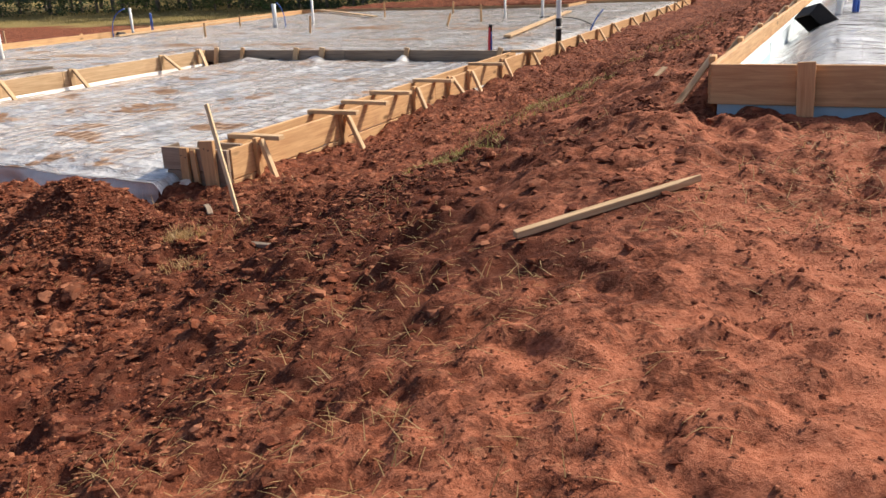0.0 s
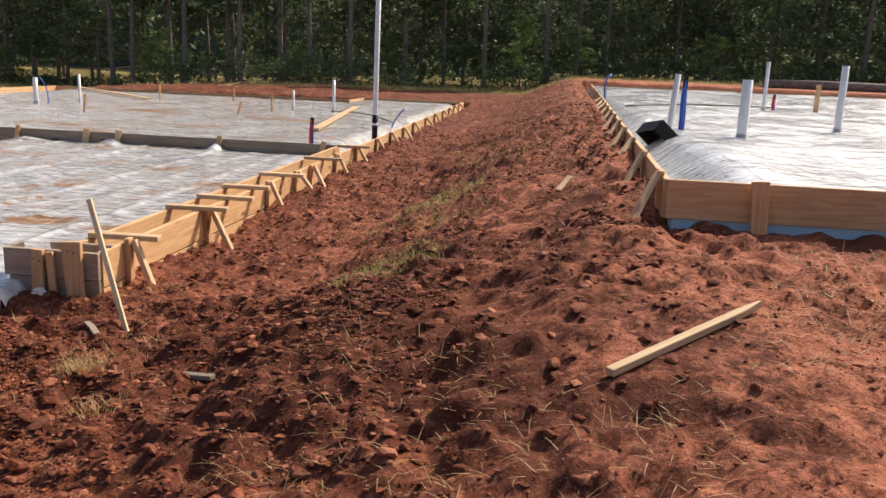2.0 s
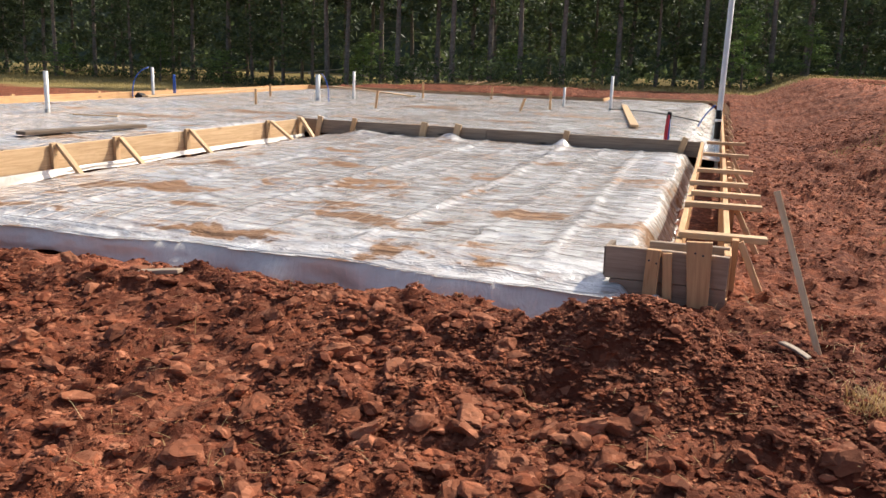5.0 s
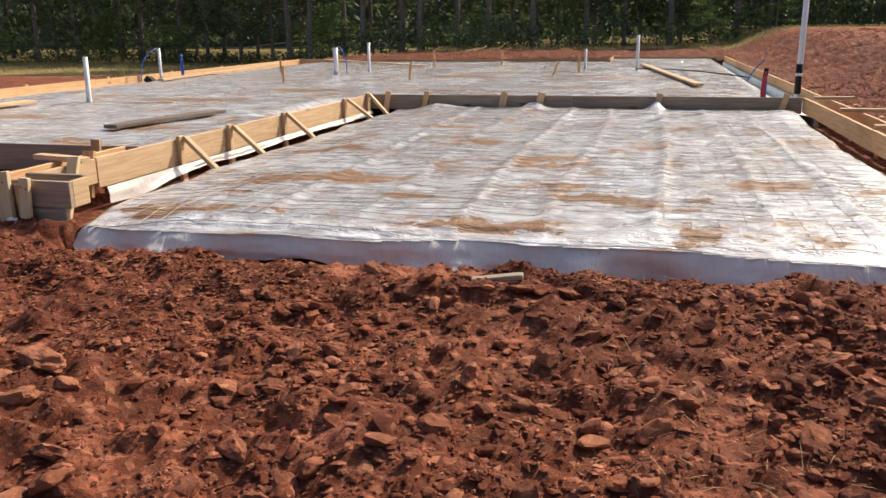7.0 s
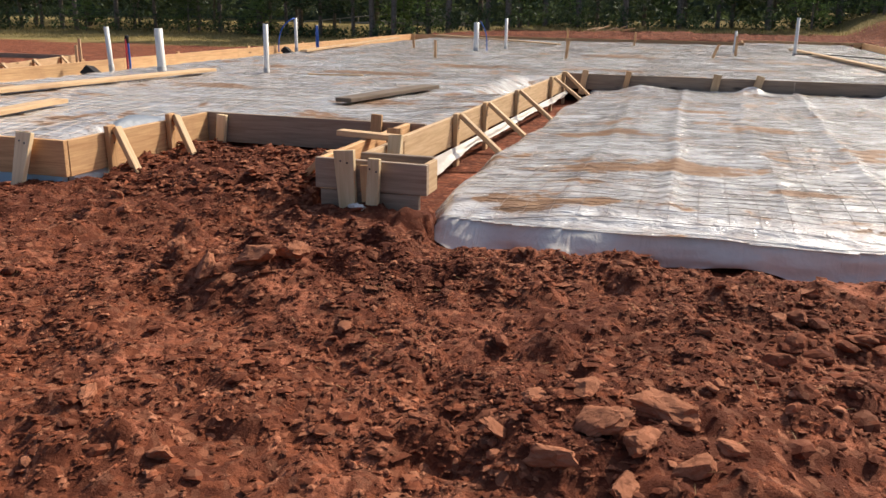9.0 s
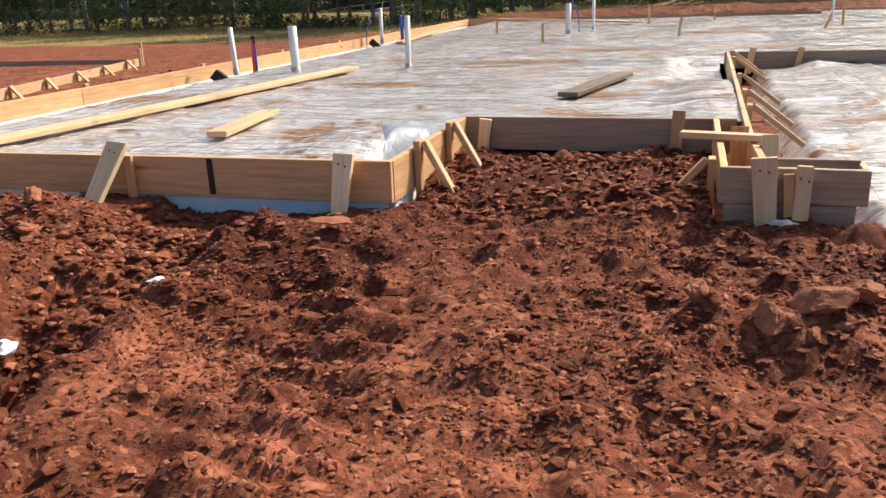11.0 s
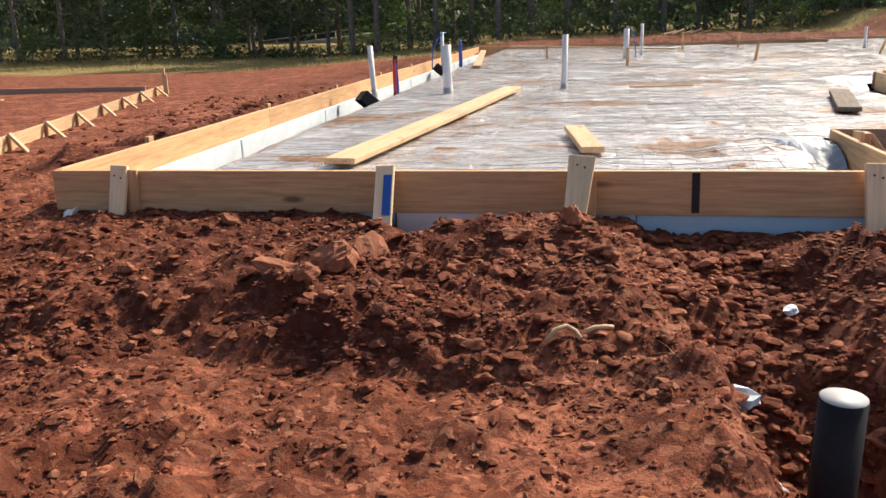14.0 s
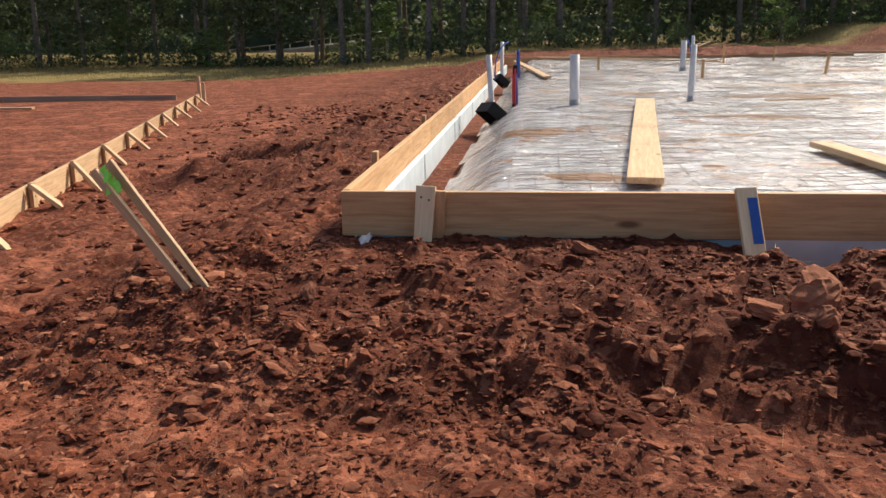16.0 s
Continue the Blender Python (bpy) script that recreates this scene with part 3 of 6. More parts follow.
gy = np.concatenate([-np.geomspace(400, 6.2, 34), steps((-6.0, -4.0, 0.09), (-4.0, 0.3, 0.024), (0.3, 1.8, 0.045), (1.8, 9, 0.075), (9, 32, 0.16)), np.geomspace(33, 500, 40)])
X, Y = np.meshgrid(gx, gy)
# the grid is shaken so that no shadow follows its lines
shake = np.random.default_rng(3)
X = X + shake.uniform(-0.38, 0.38, X.shape) * np.gradient(gx)[None, :] * (np.abs(X) < 17)
Y = Y + shake.uniform(-0.38, 0.38, Y.shape) * np.gradient(gy)[:, None] * (np.abs(Y) < 6)
Z = ground_z(X, Y)
nx, ny = len(gx), len(gy)
idx = np.arange(nx * ny).reshape(ny, nx)
quads = np.stack([idx[:-1, :-1], idx[:-1, 1:], idx[1:, 1:], idx[1:, :-1]], -1).reshape(-1, 4)
ground = new("ground", fast_mesh("ground", np.stack([X, Y, Z], -1).reshape(-1, 3), quads, CLAY, True))
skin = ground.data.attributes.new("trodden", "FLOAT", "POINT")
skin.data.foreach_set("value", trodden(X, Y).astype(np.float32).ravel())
tagged(ground, "churned red clay soil of the building site", "ground", kind="structure")


def gz(x, y):
    return float(ground_z(np.array([x]), np.array([y]))[0])


# ---- film laid over the fill of each slab ----
def grid_sheet(name, x0, x1, y0, y1, dx, dy, height, keep, mat):
    xs, ys = np.arange(x0, x1 + dx * 0.5, dx), np.arange(y0, y1 + dy * 0.5, dy)
    SX, SY = np.meshgrid(xs, ys)
    SZ = height(SX, SY)
    n = np.arange(SX.size).reshape(SX.shape)
    q = np.stack([n[:-1, :-1], n[:-1, 1:], n[1:, 1:], n[1:, :-1]], -1)
    ok = keep((SX[:-1, :-1] + SX[1:, 1:]) / 2, (SY[:-1, :-1] + SY[1:, 1:]) / 2)
    return new(name, fast_mesh(name, np.stack([SX, SY, SZ], -1).reshape(-1, 3), q[ok], mat, True))


def puddles(ob, spots):
    """Marks where muddy water has gathered on a film."""
    co = np.empty(len(ob.data.vertices) * 3, np.float32)
    ob.data.vertices.foreach_get("co", co)
    x, y = co[0::3].astype(float), co[1::3].astype(float)
    u, v = x + 0.35 * fbm(x, y, 2.5, 3, 0.55, 160), y + 0.3 * fbm(x, y, 2.7, 3, 0.55, 170)
    m = np.zeros_like(x)
    for cx, cy, rx, ry in spots:
        m = np.maximum(m, np.exp(-(((u - cx) / rx) ** 2 + ((v - cy) / ry) ** 2)))
    ob.data.attributes.new("puddle", "FLOAT", "POINT").data.foreach_set("value", m.astype(np.float32))


def wrinkle(x, y, seed, amp=0.012):
    a = fbm(x * 0.35, y, 6.0, 3, 0.55, seed)
    b = fbm(x, y, 1.2, 3, 0.5, seed + 7)
    return amp * (2.6 * a + 1.3 * b) + amp * 1.4 * np.abs(fbm(x * 0.5 + y * 0.15, y, 11, 2, 0.5, seed + 3))


def main_keep(x, y):
    ok = (x > -12.80 + 0.04 * np.sin(y * 3.1)) & (x < -0.1) & (y > 0.0) & (y < np.where(x < -3.5, 20.4, 22.5))
    return ok & ~((x > -8.42) & (x < -6.4) & (y < 1.70)) & ~((x > -6.44) & (y < 7.38))


def main_z(x, y):
    z = 0.425 + wrinkle(x, y, 60)
    z = z - 0.26 * smooth(-12.28, -12.84, x) ** 1.2
    z = z - 0.05 * smooth(0.35, 0.0, y)
    z = z - 0.24 * smooth(-0.75, -0.2, x) * smooth(7.0, 8.0, y)
    z = z - 0.24 * hump(x, y, -8.52, 0.75, 0.16, 0.5, 1.0, 2.0) + hump(x, y, -8.95, 1.05, 0.33, 0.55, 0.05, 1.5)
    z = z + 0.05 * fbm(x, y, 5.0, 3, 0.55, 66) * hump(x, y, -8.8, 1.0, 0.6, 0.8, 1.0, 2.0)
    z = z + (0.045 + 0.09 * np.maximum(0, fbm(x, y, 4.0, 3, 0.55, 68))) * smooth(-7.1, -6.6, x) * smooth(5.2, 3.6, y) - 0.16 * smooth(-7.1, -6.74, x) * smooth(4.4, 5.6, y) * smooth(7.6, 7.2, y)
    return z


main_film = grid_sheet("plastic_film", -13.05, -0.08, -0.02, 22.5, 0.06, 0.04, main_z, main_keep, FILM)
puddles(main_film, ((-11.9, 0.8, 0.32, 0.2), (-9.9, 4.3, 0.6, 0.28), (-9.0, 6.8, 0.7, 0.25), (-7.6, 2.2, 0.35, 0.12), (-7.3, 3.5, 0.45, 0.13), (-10.9, 2.6, 0.25, 0.13),
                    (-11, 7.5, 0.5, 0.25), (-8.3, 9, 0.8, 0.3), (-12.2, 3, 0.2, 0.3), (-6, 9, 0.7, 0.25), (-4, 10, 0.7, 0.25), (-9.3, 1.3, 0.3, 0.13), (-3, 12.5, 0.8, 0.3), (-6.5, 13, 0.9, 0.3)))
tagged(main_film, "wrinkled clear plastic film with muddy puddles over the slab fill", "plastic sheet")

# a clean, folded flap of film where the slab steps back, its bluish shade in the colour
def flap_z(x, y):
    ang = np.arctan2(y + 0.3, -8.1 - x)
    far = np.hypot(x + 8.42, y - 0.5)
    rim = np.minimum(x + 8.74 + 0.42 * (y - 0.75), 1.62 - y)
    return main_z(x, y) + 0.012 - 0.03 * smooth(0.10, 0.0, rim) + 0.022 * smooth(0.0, 0.2, rim) * np.abs(np.sin(6.5 * ang + 1.5 * np.sin(3 * far))) * smooth(0.05, 0.5, far) * smooth(1.5, 0.7, far)


def flap_keep(x, y):
    return (x < -8.43) & (y < 1.62) & (x > -8.74 - 0.42 * (y - 0.75)) & (y > 0.05)


flap = grid_sheet("film_flap", -9.4, -8.43, 0.02, 1.62, 0.025, 0.025, flap_z, flap_keep, FILM_SHADED)
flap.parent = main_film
tagged(flap, "clean folded flap of film, toned bluish grey for its shade")


def gar_keep(x, y):
    return ((x > -6.0) | (y > 0.27)) & (x < -0.36) & (y < 7.30) & (y > gar_edge(x) - 0.02)


def gar_edge(x):
    return -0.20 + 0.06 * np.sin(x * 1.9 + 0.6) + 0.03 * np.sin(x * 5.3) + 0.16 * smooth(-5.5, -6.1, x)


def gar_z(x, y):
    z = 0.33 + wrinkle(x, y, 80, 0.008)
    e = gar_edge(x)
    z = z - 0.05 * smooth(e + 0.35, e, y)
    z = z - 0.02 * smooth(0.5, 0, y) * smooth(-1.2, -0.5, x)
    z = z - 0.05 * smooth(-4.9, -5.9, x)
    left = -6.04 + 0.09 * smooth(0.4, 0.0, y) + 0.03 * np.sin(y * 2.1) + 0.025 * np.sin(y * 5.7)
    z = z - 0.24 * smooth(left + 0.12, left - 0.16, x)
    right = -0.50 + 0.015 * np.sin(y * 2.7 + 1) + 0.09 * fbm(x * 0 + 3, y, 2.2, 4, 0.6, 88)
    z = z - 0.24 * smooth(right - 0.10, right + 0.10, x)
    z = z + hump(x, y, -5.3, 7.15, 0.3, 0.15, 0.06) + hump(x, y, -3.9, 7.2, 0.14, 0.10, 0.08) + hump(x, y, -2.25, 7.2, 0.10, 0.10, 0.10)
    for k, cx in enumerate((-5.25, -4.7, -4.05, -3.4, -2.85, -2.2, -1.6, -1.1)):
        fold = cx + 0.05 * np.sin(y * 0.7 + k) + 0.012 * np.sin(y * 3.1 + 2 * k)
        z = z + (0.020 if k % 2 else 0.012) * np.exp(-((x - fold) / 0.045) ** 2) * smooth(-0.1, 0.4, y)
    return z + hump(x, y, -0.75, 6.4, 0.3, 0.5, 0.08)


gar_film = grid_sheet("plastic_film", -6.2, -0.36, -0.30, 7.3, 0.035, 0.025, gar_z, gar_keep, FILM_G)
puddles(gar_film, ((-4.86, 1.31, 0.7, 0.26), (-5.2, 0.2, 0.4, 0.11), (-4.0, 0.75, 0.32, 0.11), (-3.3, 0.1, 0.45, 0.11), (-3.2, 2.6, 0.27, 0.18), (-2.4, 3.4, 0.27, 0.18),
                   (-3.9, 3.6, 0.3, 0.18), (-2.6, 0.9, 0.3, 0.14), (-1.5, 1.6, 0.27, 0.18), (-4.6, 4.8, 0.35, 0.18), (-1.9, 5, 0.27, 0.18), (-5.3, 3.0, 0.3, 0.2)))
tagged(gar_film, "wrinkled plastic film with brown puddles over the garage bay fill", "plastic sheet")


def skirt():
    """The free edge of the film that hangs into the trench in front of the garage bay."""
    xs = np.arange(-5.97, -0.55, 0.022)
    rows = []
    for k in range(12):
        t = k / 11
        fold = (0.014 + 0.06 * t) * np.sin(xs * 5.5 + 2.2 * np.sin(xs * 2.3)) + 0.012 * t * np.sin(xs * 17 + 2 * np.sin(xs * 5))
        fold = fold + (0.03 + 0.11 * t) * fbm(xs, xs * 0 + t * 0.5, 3.0, 3, 0.5, 71)
        low = 0.085 + 0.05 * smooth(-3.4, -5.2, xs) + 0.025 * np.sin(xs * 1.3) + 0.02 * np.sin(xs * 7) + 0.03 * fbm(xs, xs * 0, 6.0, 2, 0.5, 75)
        yy = gar_edge(xs) + 0.012 - 0.10 * t ** 0.7 + fold
        zz = (gar_z(xs, gar_edge(xs) + 0.012) + 0.004 + 0.022 * np.maximum(0, fbm(xs, xs * 0, 5.0, 3, 0.6, 73))) * (1 - t) + low * t
        rows.append(np.stack([xs, yy, zz], -1))
    v = np.stack(rows)
    n = np.arange(v.shape[0] * v.shape[1]).reshape(v.shape[:2])
    q = np.stack([n[:-1, :-1], n[:-1, 1:], n[1:, 1:], n[1:, :-1]], -1).reshape(-1, 4)
    ob = new("film_skirt", fast_mesh("film_skirt", v.reshape(-1, 3), q, SKIRT, True))
    ob.parent = gar_film
    tagged(ob, "bluish shaded hanging edge of the film")


skirt()


def hanging_strip():
    """Film that hangs from the slab into the footing trench beside the garage bay."""
    ys = np.arange(0.98, 7.2, 0.05)
    rows = []
    for k in range(7):
        t = k / 6
        low = 0.215 + 0.05 * fbm(ys, ys * 0, 1.2, 3, 0.5, 180) - 0.08 * smooth(2.0, 1.3, ys)
        rows.append(np.stack([-6.395 + 0.0157 * (ys - 0.95) + t * (0.03 + 0.10 * fbm(ys, ys * 0 + t, 2.5, 3, 0.55, 181)), ys, 0.275 * (1 - t) + low * t], -1))
    v = np.stack(rows)
    n = np.arange(v.shape[0] * v.shape[1]).reshape(v.shape[:2])
    q = np.stack([n[:-1, :-1], n[:-1, 1:], n[1:, 1:], n[1:, :-1]], -1).reshape(-1, 4)
    ob = new("film_strip", fast_mesh("film_strip", v.reshape(-1, 3), q, SKIRT, True))
    ob.parent = main_film
    tagged(ob, "pale edge of film hanging into the trench")


hanging_strip()


def b_keep(x, y):
    return (x > 3.6) & (y > 0.35)


def b_z(x, y):
    z = 1.09 + wrinkle(x, y, 99, 0.014)
    z = z - 0.22 * smooth(4.15, 3.66, x) ** 1.2 + 0.05 * hump(x, y, 4.25, 2.2, 0.35, 1.6, 1)
    return z - 0.06 * smooth(0.8, 0.35, y)


b_film = grid_sheet("plastic_film", 3.6, 15.5, 0.34, 27.5, 0.10, 0.06, b_z, b_keep, FILM_B)
tagged(b_film, "bright wrinkled plastic film over the fill of the upper slab", "plastic sheet")


def wire_mesh(name, label, x0, x1, y0, y1, pitch, height, keep):
    """Welded wire laid on the film: one long wire after another, as thin three-sided rods."""
    vs, fs = [], []
    count = 0
    for along in (0, 1):
        r = 0.0016 if along == 0 else 0.0014
        off = [(0, 0.9 * r), (-r, -0.6 * r), (r, -0.6 * r)]
        lo, hi = (x0, x1) if along == 0 else (y0, y1)
        for c in np.arange(*((y0, y1, pitch) if along == 0 else (x0, x1, pitch))):
            s = np.arange(lo, hi, 0.22)
            px, py = (s, np.full_like(s, c)) if along == 0 else (np.full_like(s, c), s)
            bend = 0.035 * fbm(px * 0.8, py * 0.8, 1.0, 2, 0.5, 5)
            px, py = (px, py + bend) if along == 0 else (px + bend, py)
            ok = keep(px, py)
            pz = height(px, py) + 0.001 + 0.06 * fbm(px, py, 1.5, 3, 0.5, 17) + (0.004 if along else 0)
            base = count
            for a, b in off:
                vs.append(np.stack([px, py + a, pz + b] if along == 0 else [px + a, py, pz + b], -1))
            n = len(s)
            seg = np.nonzero(ok[:-1] & ok[1:])[0]
            for k in range(3):
                j = (k + 1) % 3
                fs.append(np.stack([base + k * n + seg, base + k * n + seg + 1, base + j * n + seg + 1, base + j * n + seg], -1))
            count += 3 * n
    ob = new(name, fast_mesh(name, np.concatenate(vs), np.concatenate(fs), WIRE))
    return tagged(ob, label, "wire mesh", kind="stuff")


wire_mesh("wire_mesh", "rusty welded wire mesh lying on the plastic film", -12.9, -0.2, 0.1, 22.2, 0.152, main_z, main_keep)
wire_mesh("wire_mesh", "rusty welded wire mesh over the garage bay film", -5.85, -0.7, -0.1, 7.25, 0.152, gar_z, gar_keep)
wire_mesh("wire_mesh", "welded wire mesh over the upper slab film", 3.7, 15, 0.5, 27, 0.152, b_z, b_keep)


# ---- form boards ----
def board(name, label, p0, p1, thick, high, mat=PINE, category="form board", group="", up=(0, 0, 1), taper=1.0, bow=0.002, kind=""):
    """A sawn board whose top edge runs from p0 to p1."""
    m, length = axes(p0, p1, up)
    bm = box_bm(length, thick, high, 0.003, taper, bow, max(0, int(length / 0.6)) if bow else 0)
    bmesh.ops.translate(bm, verts=bm.verts, vec=(0, 0, -high / 2))
    return tagged(part(name, bm, mat, None, at=m), label, category, group, kind)


def run(label, a, b, top, high, stock, thick=0.038, group="slab forms", mat=PINE):
    """Form boards butted end to end from a to b, in stock lengths."""
    a, b = Vector((*a, top)), Vector((*b, top))
    total = (b - a).length
    n = max(1, math.ceil(total / stock))
    d = (b - a) / n
    for i in range(n):
        jitter = Vector((0, 0, random.uniform(-0.004, 0.004)))
        board("form_board", label, a + d * i + jitter, a + d * (i + 1) - d.normalized() * 0.004 + jitter, thick, high, mat, group=group)


H10 = 0.235
east_x = lambda y: -0.02 - 0.010 * y
run("orange-tan pine form board along the front of the slab", (-13.14, -0.052), (-8.37, -0.052), TOP, H10, 4.9)
run("sunlit pine form board at the return of the slab front", (-8.389, -0.03), (-8.389, 1.60), TOP, H10, 4.0)
run("shaded grey-brown form board across the recess", (-8.40, 1.622), (-6.50, 1.622), TOP, H10, 4.0, mat=SHADETONE)
run("long sunlit pine form board along the west side of the slab", (-13.12, -0.03), (-13.18, 20.6), TOP, H10, 4.1)
run("pine form board on the far side of the slab", (-13.2, 20.62), (-3.55, 20.62), TOP, H10, 4.8)
run("pine form board at the far step of the slab", (-3.55, 20.64), (-3.55, 22.6), TOP, H10, 4.0)
run("pine form board closing the far end of the slab", (-3.55, 22.62), (-0.25, 22.62), TOP, H10, 4.0)
run("pine form board along the east side of the slab", (-0.02, 0.02), (-0.25, 22.6), TOP, H10, 3.8)
run("lower pine form board under the east side", (-0.02, 0.02), (-0.06, 3.6), TOP - H10 - 0.004, 0.13, 3.8)
run("inner pine form board of the east footing", (-0.29, 0.16), (-0.36, 7.3), TOP, 0.19, 3.7)
run("grey shaded form board across the back of the garage bay", (-6.40, 7.33), (-0.38, 7.33), TOP, 0.21, 3.6, mat=SHADETONE)
run("pale pine form board along the west side of the garage bay", (-6.46, 0.95), (-6.36, 7.30), TOP, H10, 3.6, mat=PALE)
run("pine form board on the far side of the film", (3.50, 0.27), (3.98, 28), TOP_B, H10, 4.2, group="upper slab forms")
run("pine form board along the front of the upper slab", (3.50, 0.25), (16.0, 0.62), TOP_B, H10, 4.8, group="upper slab forms")
run("far pine form board of the upper slab", (4.0, 28), (16, 28), TOP_B, H10, 4.8, group="upper slab forms")
run("pine form board of the neighbouring lower slab", (-16.05, 0.7), (-19.35, 13.2), 0.05, 0.26, 3.8, group="lower slab forms", mat=PALE)
run("shaded far form board of the lower slab", (-34, 13.6), (-20.2, 14.0), -0.02, 0.26, 4.8, group="lower slab forms", mat=SHADETONE)


def footing_box(x_left, x_right, y, label, lap):
    """Two stacked boards that close the end of a footing trench."""
    w = 0.178
    board("form_board", label, (x_left, y, TOP), (x_right + lap, y, TOP), 0.038, w, SHADETONE, group="footing ends")
    board("form_board", label, (x_left + 0.03, y + 0.004, TOP - w - 0.005), (x_right, y + 0.004, TOP - w - 0.005), 0.038, w, SHADETONE, group="footing ends")
    board("form_board", "inner board of the footing end", (x_left + 0.22, y + 0.17, TOP + 0.015), (x_right + lap * 0.6, y + 0.17, TOP + 0.015), 0.038, w, SHADETONE, group="footing ends")


footing_box(-0.66, -0.01, 0.0, "grey-brown boards stacked at the garage corner", 0.0)
footing_box(-6.66, -6.02, 0.02, "grey-brown boards stacked at the garage door jamb", 0.05)
board("form_board", "short end board of the jamb form", (-5.985, 0.04, TOP), (-5.985, 0.20, TOP), 0.032, 0.178, PALE, group="footing ends")
board("form_board", "outer board of the jamb form", (-6.64, 0.04, TOP), (-6.64, 1.60, TOP), 0.038, 0.19, PINE, group="footing ends")
board("form_board", "inner board of the jamb form", (-6.44, 0.22, TOP), (-6.46, 0.94, TOP), 0.038, 0.19, PALE, group="footing ends")
board("form_board", "pale end of the corner form", (-0.66, 0.02, TOP - 0.01), (-0.64, 0.16, TOP), 0.03, 0.17, GREYWOOD, group="footing ends")


# ---- braces that hold the forms ----
def brace(foot, top, along, label, group, mat=PINE, mat2=PALE, wide=0.085, deep=0.33, lean=0.02):
    """A driven stake against the form and a raking strut from its head to the ground at foot."""
    t, f = Vector(top), Vector(foot)
    out = Vector((f.x - t.x, f.y - t.y, 0)).normalized()
    al = Vector((*along, 0)).normalized()
    ob = thing("form_brace", label, "brace", group, Matrix.Translation((t.x, t.y, t.z - deep)))
    inv = ob.matrix_basis.inverted()
    head = t + out * 0.022 + Vector((0, 0, 0.012))
    base = head + Vector((0, 0, -deep - 0.1)) + al * lean
    m, ln = axes(head, base, al)
    post = part("stake", box_bm(ln, 0.038, wide, 0.003, 0.9), mat, ob, at=inv @ m)
    for k in (0, 1):
        bm = bmesh.new()
        bmesh.ops.create_cone(bm, cap_ends=True, segments=8, radius1=0.006, radius2=0.005, depth=0.004)
        part("nail", bm, NAIL, post, "dark steel nail head", pose(0.05 + 0.07 * k, 0.021 if out.x * al.y - out.y * al.x < 0 else -0.021, 0.012 * (k - 0.5), 90, 0, 0))
    h2 = t + out * 0.05 + al * wide * 0.55 - Vector((0, 0, 0.005))
    m, ln = axes(h2, f + al * wide * 0.4 - Vector((0, 0, 0.05)), al)
    part("raking_strut", box_bm(ln, 0.036, wide * 0.8, 0.003), mat2, ob, "paler raking strut", inv @ m)
    return ob


for y in (0.33, 1.66, 3.2, 4.12, 4.75, 5.9, 7.1, 8.55, 9.8, 11.1, 12.3, 14.0, 15.5, 17.1, 18.4, 19.6, 20.9):
    x = east_x(y)
    f = (x + 0.25 + random.uniform(-0.03, 0.03), y - random.uniform(0.02, 0.16))
    brace((*f, gz(*f)), (x + 0.02, y, TOP + random.uniform(0, 0.03)), (0, 1), "pine stake and raking strut bracing the east form", "east form braces",
          wide=random.uniform(0.055, 0.075))
for y, x0, x1 in ((0.43, -0.30, 0.19), (1.62, -0.32, 0.20), (2.18, -0.30, 0.21), (2.83, -0.34, 0.13), (3.77, -0.31, 0.19), (5.37, -0.30, 0.19), (7.0, -0.30, 0.18)):
    board("cross_tie", "pine batten nailed across the footing forms", (x0, y + random.uniform(-0.03, 0.03), TOP + 0.042), (x1, y, TOP + 0.043),
          0.085, 0.036, PALE, "batten", "footing ties")
board("cross_tie", "pine batten nailed across the jamb forms", (-6.86, 0.82, TOP + 0.045), (-6.36, 0.72, TOP + 0.045), 0.085, 0.038, PALE, "batten", "footing ties")

for y, f in ((2.1, 2.0), (3.0, 2.92), (4.26, 4.18), (6.15, 6.2), (7.1, 6.8)):
    x = -6.46 + 0.0157 * (y - 0.95) + 0.02
    brace((x + 0.40, f, 0.30), (x, y, TOP + 0.02), (0, 1), "pine stake and strut bracing the garage side form", "garage form braces", PALE, PALE, 0.08)
for x, wide, mat in ((-6.1, 0.08, PALE), (-5.52, 0.07, PINE), (-4.38, 0.10, PALE), (-3.85, 0.10, PALE), (-2.24, 0.08, PALE), (-0.62, 0.08, PALE)):
    top = (x + 0.04, 7.29, TOP + 0.045)
    bot = (x - random.uniform(0.0, 0.06), 7.27, 0.22)
    m, ln = axes(top, bot, (1, 0, 0))
    bm = box_bm(ln, 0.036, wide, 0.003, 1.0)
    tagged(part("stake", bm, mat, None, at=m), "pine stake against the garage back form", "stake", "garage back stakes")


def stake(p_top, p_bot, wide, thick, mat, label, group="", taper=1.0, across=(1, 0, 0)):
    """A flat stake; the taper narrows its breadth towards the foot."""
    m, ln = axes(p_top, p_bot, across)
    bm = box_bm(ln, thick, wide, 0.003)
    for v in bm.verts:
        v.co.z *= 1 + (taper - 1) * v.co.x / ln
    return tagged(part("stake", bm, mat, None, at=m), label, "stake", group)


def nails(ob, count=2, along=0.06, across=0.02, face=0.018):
    """Nail heads near the top of a stake, on its outer face."""
    for k in range(count):
        bm = bmesh.new()
        bmesh.ops.create_cone(bm, cap_ends=True, segments=10, radius1=0.006, radius2=0.005, depth=0.004)
        part("nail", bm, NAIL, ob, "dark steel nail head", pose(along + 0.012 * (k % 2), -face - 0.002, (k - (count - 1) / 2) * 2 * across, 90, 0, 0))


